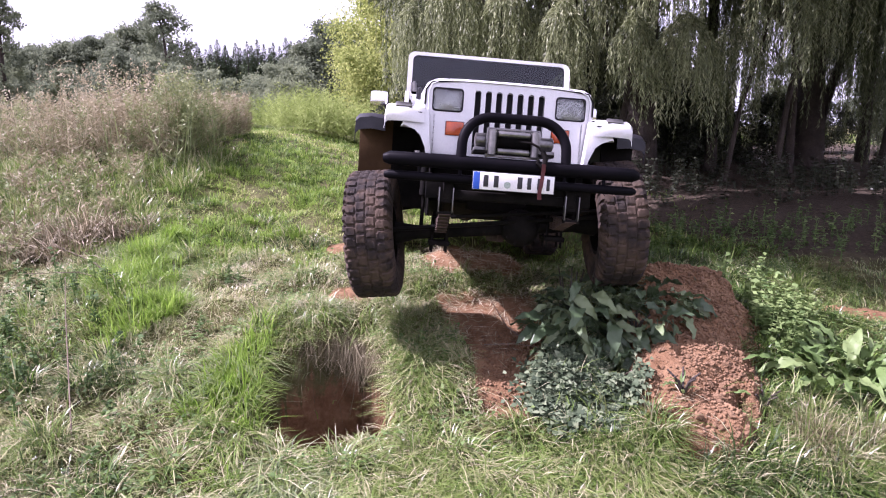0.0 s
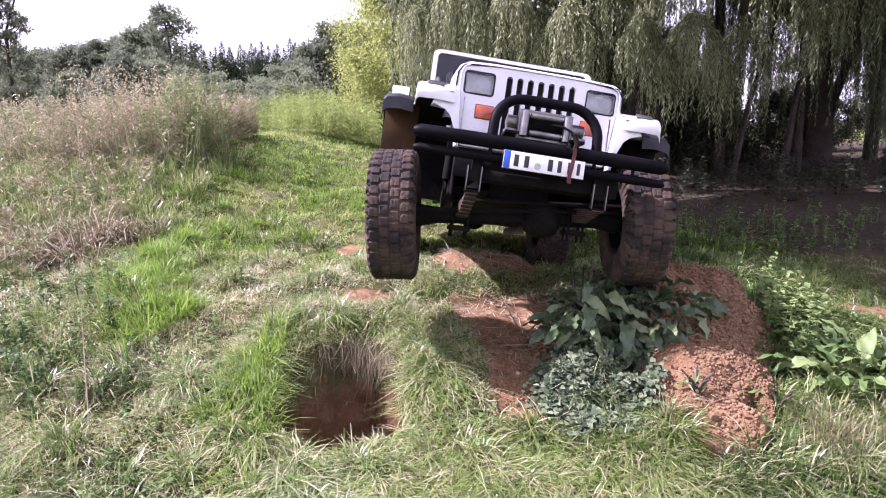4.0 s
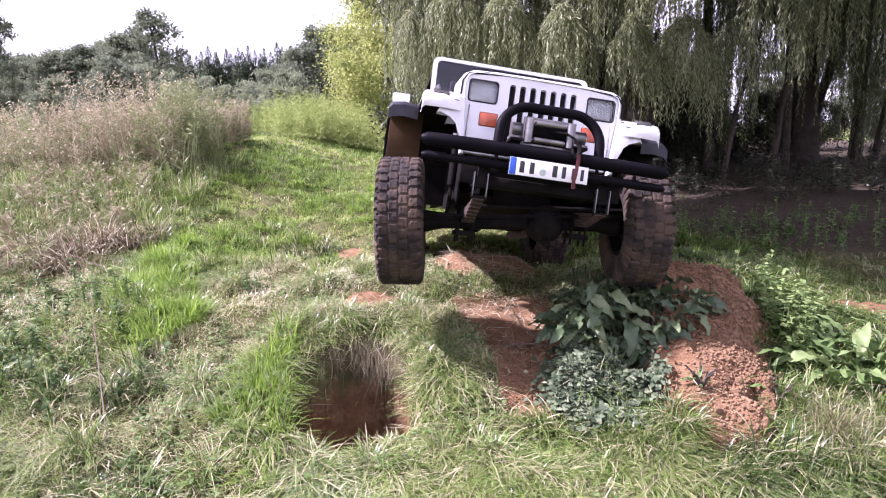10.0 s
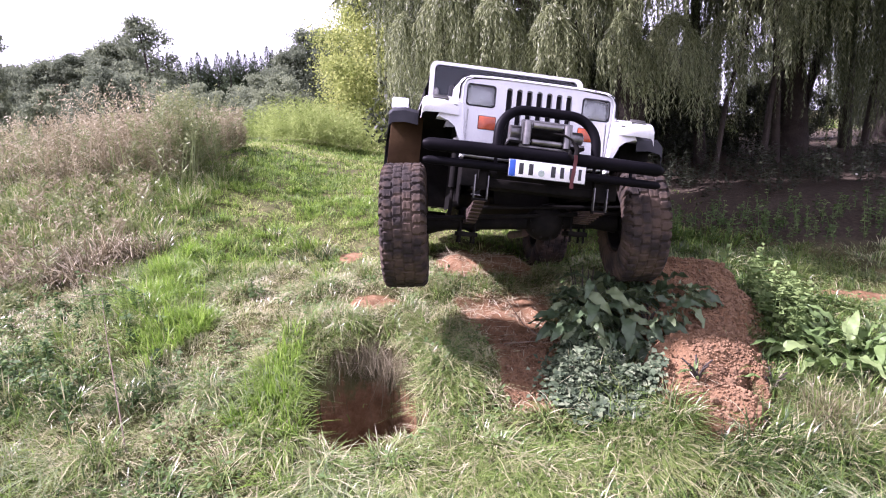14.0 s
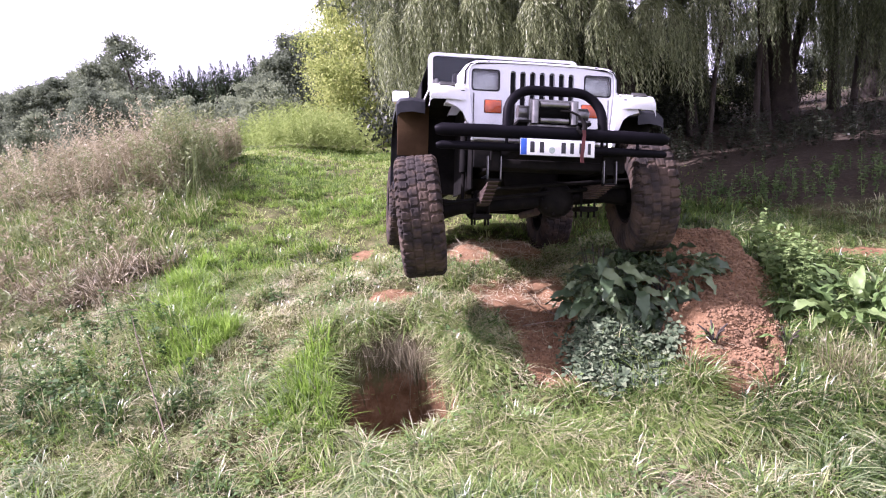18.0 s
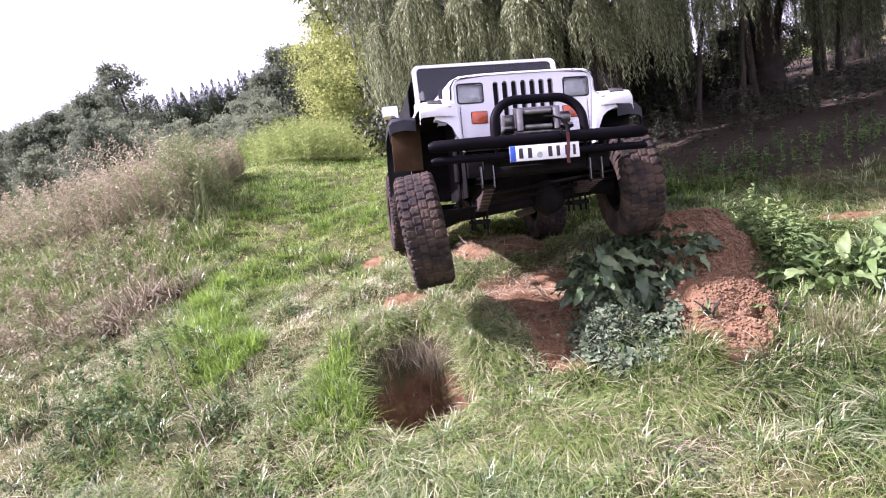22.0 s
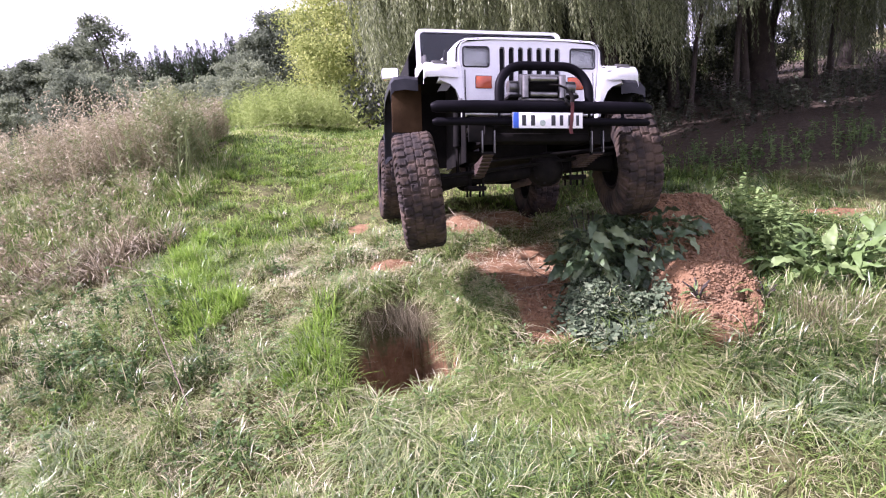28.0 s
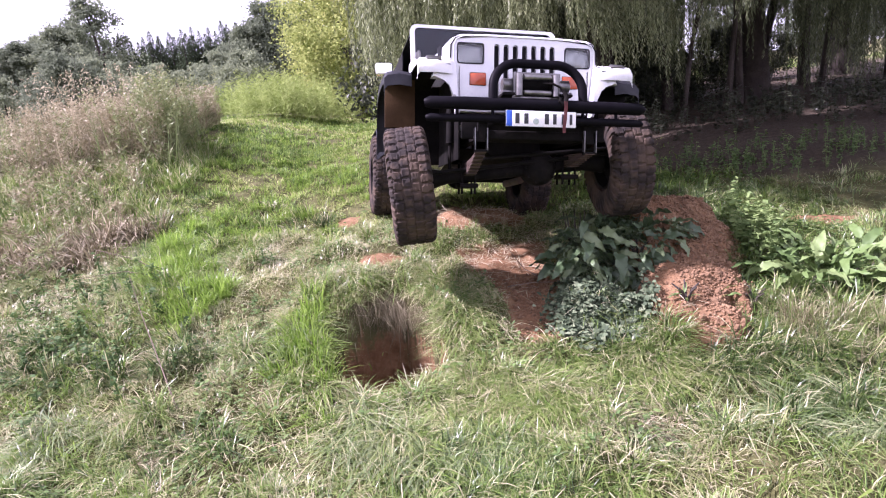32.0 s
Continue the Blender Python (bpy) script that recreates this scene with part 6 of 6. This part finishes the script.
def clods():
    """Loose lumps on the heap, mostly down its outer side."""
    heap = tagged(new("soil_heap"), "heap of loose red soil with crumbling clods", "soil heap")
    heap.location = (1.5, 3.9, ground_z(1.5, 3.9))
    r, made = random.Random(17), 0
    while made < 298:
        y = r.uniform(3.12, 4.6)
        along = (y - 3.1) / 1.55
        x = r.gauss(1.70 + 0.36 * along, 0.15) if r.random() < 0.82 else r.uniform(1.2, 2.3)
        if float(pile_shape(np.array([x]), np.array([y]))[0]) < 0.45:
            continue
        s = 0.009 + 0.026 * r.random() ** 2.8
        lump = part("clod", r.choice(CLODS), CLOD, heap)
        lump.matrix_local = pose(x - 1.5, y - 3.9, ground_z(x, y) + 0.3 * s - heap.location.z, r.uniform(0, 360), r.uniform(0, 360), r.uniform(0, 360)) @ Matrix.Scale(s, 4)
        made += 1
    # crumbs too small to count
    n = 20000
    x, y = rng.uniform(1.1, 2.45, n), rng.uniform(3.1, 4.9, n)
    keep = (pile_shape(x, y) + rng.uniform(-0.15, 0.35, n) > 0.3) & (rng.random(n) < 0.25 + 0.7 * step(-0.25, 0.15, x - 1.62 - 0.2 * (y - 3.1)))
    gx, gy = rng.uniform(-0.05, 0.8, 2200), rng.uniform(3.45, 4.6, 2200)
    ok = gully_shape(gx, gy) > 0.4
    x, y = np.concatenate([x[keep], gx[ok]]), np.concatenate([y[keep], gy[ok]])
    n = len(x)
    s = 0.004 + 0.013 * rng.random(n) ** 2
    corner = np.array([(1, 0, 0), (-1, 0, 0), (0, 1, 0), (0, -1, 0), (0, 0, 0.8), (0, 0, -0.8)])
    turn = rng.uniform(0, 2 * math.pi, n)
    c, d = np.cos(turn)[:, None], np.sin(turn)[:, None]
    jig = corner[None] * rng.uniform(0.7, 1.3, (n, 6, 1)) * s[:, None, None]
    v = np.stack([jig[..., 0] * c - jig[..., 1] * d, jig[..., 0] * d + jig[..., 1] * c, jig[..., 2]], -1) + np.stack([x, y, height_at(x, y) + 0.3 * s], 1)[:, None]
    tri = np.array([(0, 2, 4), (2, 1, 4), (1, 3, 4), (3, 0, 4), (2, 0, 5), (1, 2, 5), (3, 1, 5), (0, 3, 5)])
    me = raw_mesh("soil_crumbs", v.reshape(-1, 3), (np.arange(n)[:, None, None] * 6 + tri).reshape(-1, 3), None, CLOD)
    tagged(new("soil_crumbs", me), "fine crumbs of red soil", "soil", kind="stuff")


clods()


def dead_twig(points, radius, label="bare dry twig lying on the bank"):
    base = Vector((points[0][0], points[0][1], ground_z(points[0][0], points[0][1])))
    bm = bmesh.new()
    pts = [Vector((x, y, ground_z(x, y) + up)) - base for x, y, up in points]
    tube(bm, pts, [radius * (1 - 0.6 * k / (len(pts) - 1)) for k in range(len(pts))], 6)
    me = smooth_mesh("dead_twig", bm)
    me.materials.append(TWIG)
    ob = tagged(new("dead_twig", me), label, "twig", "dry twigs")
    ob.location = base
    return ob


dead_twig([(0.95, 3.72, 0.05), (1.02, 3.58, 0.07), (1.12, 3.42, 0.03)], 0.007)
dead_twig([(1.06, 3.70, 0.03), (1.05, 3.55, 0.06), (1.14, 3.43, 0.04)], 0.005)
dead_twig([(1.18, 3.86, 0.04), (1.25, 3.74, 0.06), (1.30, 3.66, 0.03)], 0.005)
dead_twig([(0.62, 4.42, 0.02), (0.48, 4.50, 0.10), (0.36, 4.62, 0.22)], 0.006, "thin twig sticking out of the red soil")
dead_twig([(0.30, 4.35, 0.02), (0.52, 4.30, 0.05), (0.70, 4.26, 0.02)], 0.006)
dead_twig([(-2.15, 3.25, 0.0), (-2.35, 3.6, 0.16), (-2.55, 3.95, 0.36), (-2.68, 4.2, 0.48)], 0.005, "thin dark bramble shoot leaning out of the grass")
dead_twig([(-2.6, 4.9, 0.03), (-2.95, 5.0, 0.20), (-3.4, 5.2, 0.32)], 0.006, "dry bramble cane in the grass")
dead_twig([(-2.7, 5.1, 0.03), (-3.05, 4.95, 0.14), (-3.5, 4.95, 0.18)], 0.006, "dry bramble cane in the grass")


def dry_litter():
    """Dead stalks and straw strewn over the bare soil under the car and along the gully."""
    n = 1700
    x = np.concatenate([0.35 + 0.55 * rng.normal(size=n), rng.uniform(-2.6, 1.6, 700)])
    y = np.concatenate([5.05 + 0.5 * rng.normal(size=n), rng.uniform(2.4, 3.6, 700)])
    x, y = np.append(x, 0.25 + 0.4 * rng.normal(size=700)), np.append(y, 5.9 + 0.35 * rng.normal(size=700))
    keep = (hole_depth(x, y) < 0.05) & (y > 2.0)
    x, y = np.append(x[keep], -0.72 + 0.17 * rng.normal(size=260)), np.append(y[keep], 3.85 + 0.22 * rng.normal(size=260))
    n = len(x)
    at = np.stack([x, y, height_at(x, y) + rng.uniform(0.004, 0.03, n)], 1)
    me = leaves_mesh("dry_litter", at, random_ways(n, 0.15), np.array([0, 0, 1.0]) + 0.3 * random_ways(n), rng.uniform(0.06, 0.22, n), rng.uniform(0.004, 0.008, n), rng.uniform(0.3, 1.0, n), WEED, 0.1)
    return tagged(new("dry_litter", me), "dead stalks and straw on bare soil", "litter", kind="stuff")


dry_litter()


# ---- what moves ----


def motions():
    # seconds, place of the plate's centre, yaw, pitch, roll of the body
    walk(car, [(t, heading(x, y, z, yaw, pitch, roll) @ Matrix.Translation(BASE)) for t, x, y, z, yaw, pitch, roll in (
        (0.0, 0.442, 3.882, 1.174, 3.65, -5.30, -4.42),
        (0.5, 0.487, 3.880, 1.229, 4.33, -6.84, -6.47),
        (1.0, 0.522, 3.872, 1.277, 4.35, -8.54, -8.08),
        (1.5, 0.547, 3.853, 1.298, 4.63, -9.40, -9.15),
        (2.0, 0.561, 3.865, 1.308, 4.73, -9.75, -9.80),
        (2.5, 0.558, 3.854, 1.306, 5.21, -9.55, -9.75),
        (3.0, 0.553, 3.848, 1.304, 5.48, -9.45, -9.67),
        (3.5, 0.550, 3.846, 1.302, 5.59, -9.42, -9.54),
        (5.5, 0.539, 3.844, 1.288, 5.84, -9.26, -9.26),
        (6.0, 0.542, 3.844, 1.287, 5.87, -9.25, -9.41),
        (7.0, 0.545, 3.845, 1.285, 5.93, -9.32, -9.67),
        (8.0, 0.544, 3.845, 1.282, 5.99, -9.43, -9.79),
        (9.0, 0.542, 3.844, 1.279, 5.97, -9.48, -9.66),
        (10.0, 0.542, 3.842, 1.278, 5.94, -9.39, -9.54),
        (11.0, 0.542, 3.840, 1.277, 5.91, -9.30, -9.49),
        (12.0, 0.543, 3.838, 1.275, 5.82, -9.33, -9.46),
        (13.0, 0.548, 3.835, 1.281, 5.68, -9.29, -9.42),
        (14.0, 0.558, 3.828, 1.295, 5.56, -9.20, -9.45),
        (14.5, 0.563, 3.825, 1.305, 5.48, -9.20, -9.50),
        (16.5, 0.582, 3.819, 1.335, 5.98, -9.67, -9.86),
        (17.0, 0.584, 3.817, 1.339, 6.18, -9.73, -9.93),
        (18.0, 0.585, 3.817, 1.341, 6.47, -9.79, -9.99),
        (19.0, 0.584, 3.816, 1.339, 6.64, -9.62, -9.70),
        (19.5, 0.581, 3.816, 1.340, 6.71, -9.42, -9.41),
        (20.0, 0.576, 3.816, 1.337, 6.76, -9.19, -9.06),
        (20.5, 0.571, 3.817, 1.333, 6.77, -9.00, -8.69),
        (21.0, 0.564, 3.818, 1.327, 6.77, -8.90, -8.40),
        (21.5, 0.560, 3.820, 1.321, 6.77, -8.88, -8.25),
        (22.0, 0.558, 3.821, 1.319, 6.80, -8.89, -8.29),
        (22.5, 0.560, 3.820, 1.319, 6.86, -8.90, -8.49),
        (23.0, 0.565, 3.819, 1.323, 6.89, -8.89, -8.74),
        (23.5, 0.574, 3.817, 1.328, 6.90, -8.87, -8.95),
        (24.0, 0.582, 3.814, 1.333, 6.86, -8.84, -9.09),
        (25.0, 0.592, 3.810, 1.337, 6.81, -8.81, -9.23),
        (25.5, 0.591, 3.810, 1.336, 6.84, -8.83, -9.22),
        (27.5, 0.575, 3.811, 1.327, 6.87, -9.16, -8.87),
        (28.0, 0.571, 3.812, 1.326, 6.81, -9.19, -8.84),
        (29.0, 0.566, 3.813, 1.324, 6.75, -9.25, -8.77),
        (30.0, 0.565, 3.814, 1.324, 6.75, -9.34, -8.71),
        (31.0, 0.563, 3.815, 1.322, 6.77, -9.41, -8.66),
        (32.0, 0.561, 3.815, 1.320, 6.85, -9.48, -8.54),
    )])
    # degrees by which the wheels have rolled
    for wheel, hub, side in wheels:
        at = hub - BASE
        sinks = 1 if side < 0 and hub.y < 1 else 0  # the hanging wheel droops as the spring gives
        walk(wheel, [(t, pose(at.x, at.y, at.z - drop * sinks, roll, -7 if hub.y < 1 else 0, -6 if hub.y < 1 else 0)) for t, roll, drop in ((0.0, 0, 0.0), (0.5, 7, 0.0), (1.0, 13, 0.0), (1.5, 16, 0.0), (2.0, 17, 0.0), (13.0, 17, 0.008), (17.0, 17, 0.035), (22.0, 17, 0.06), (28.0, 17, 0.045), (32.0, 17, 0.04))])


motions()
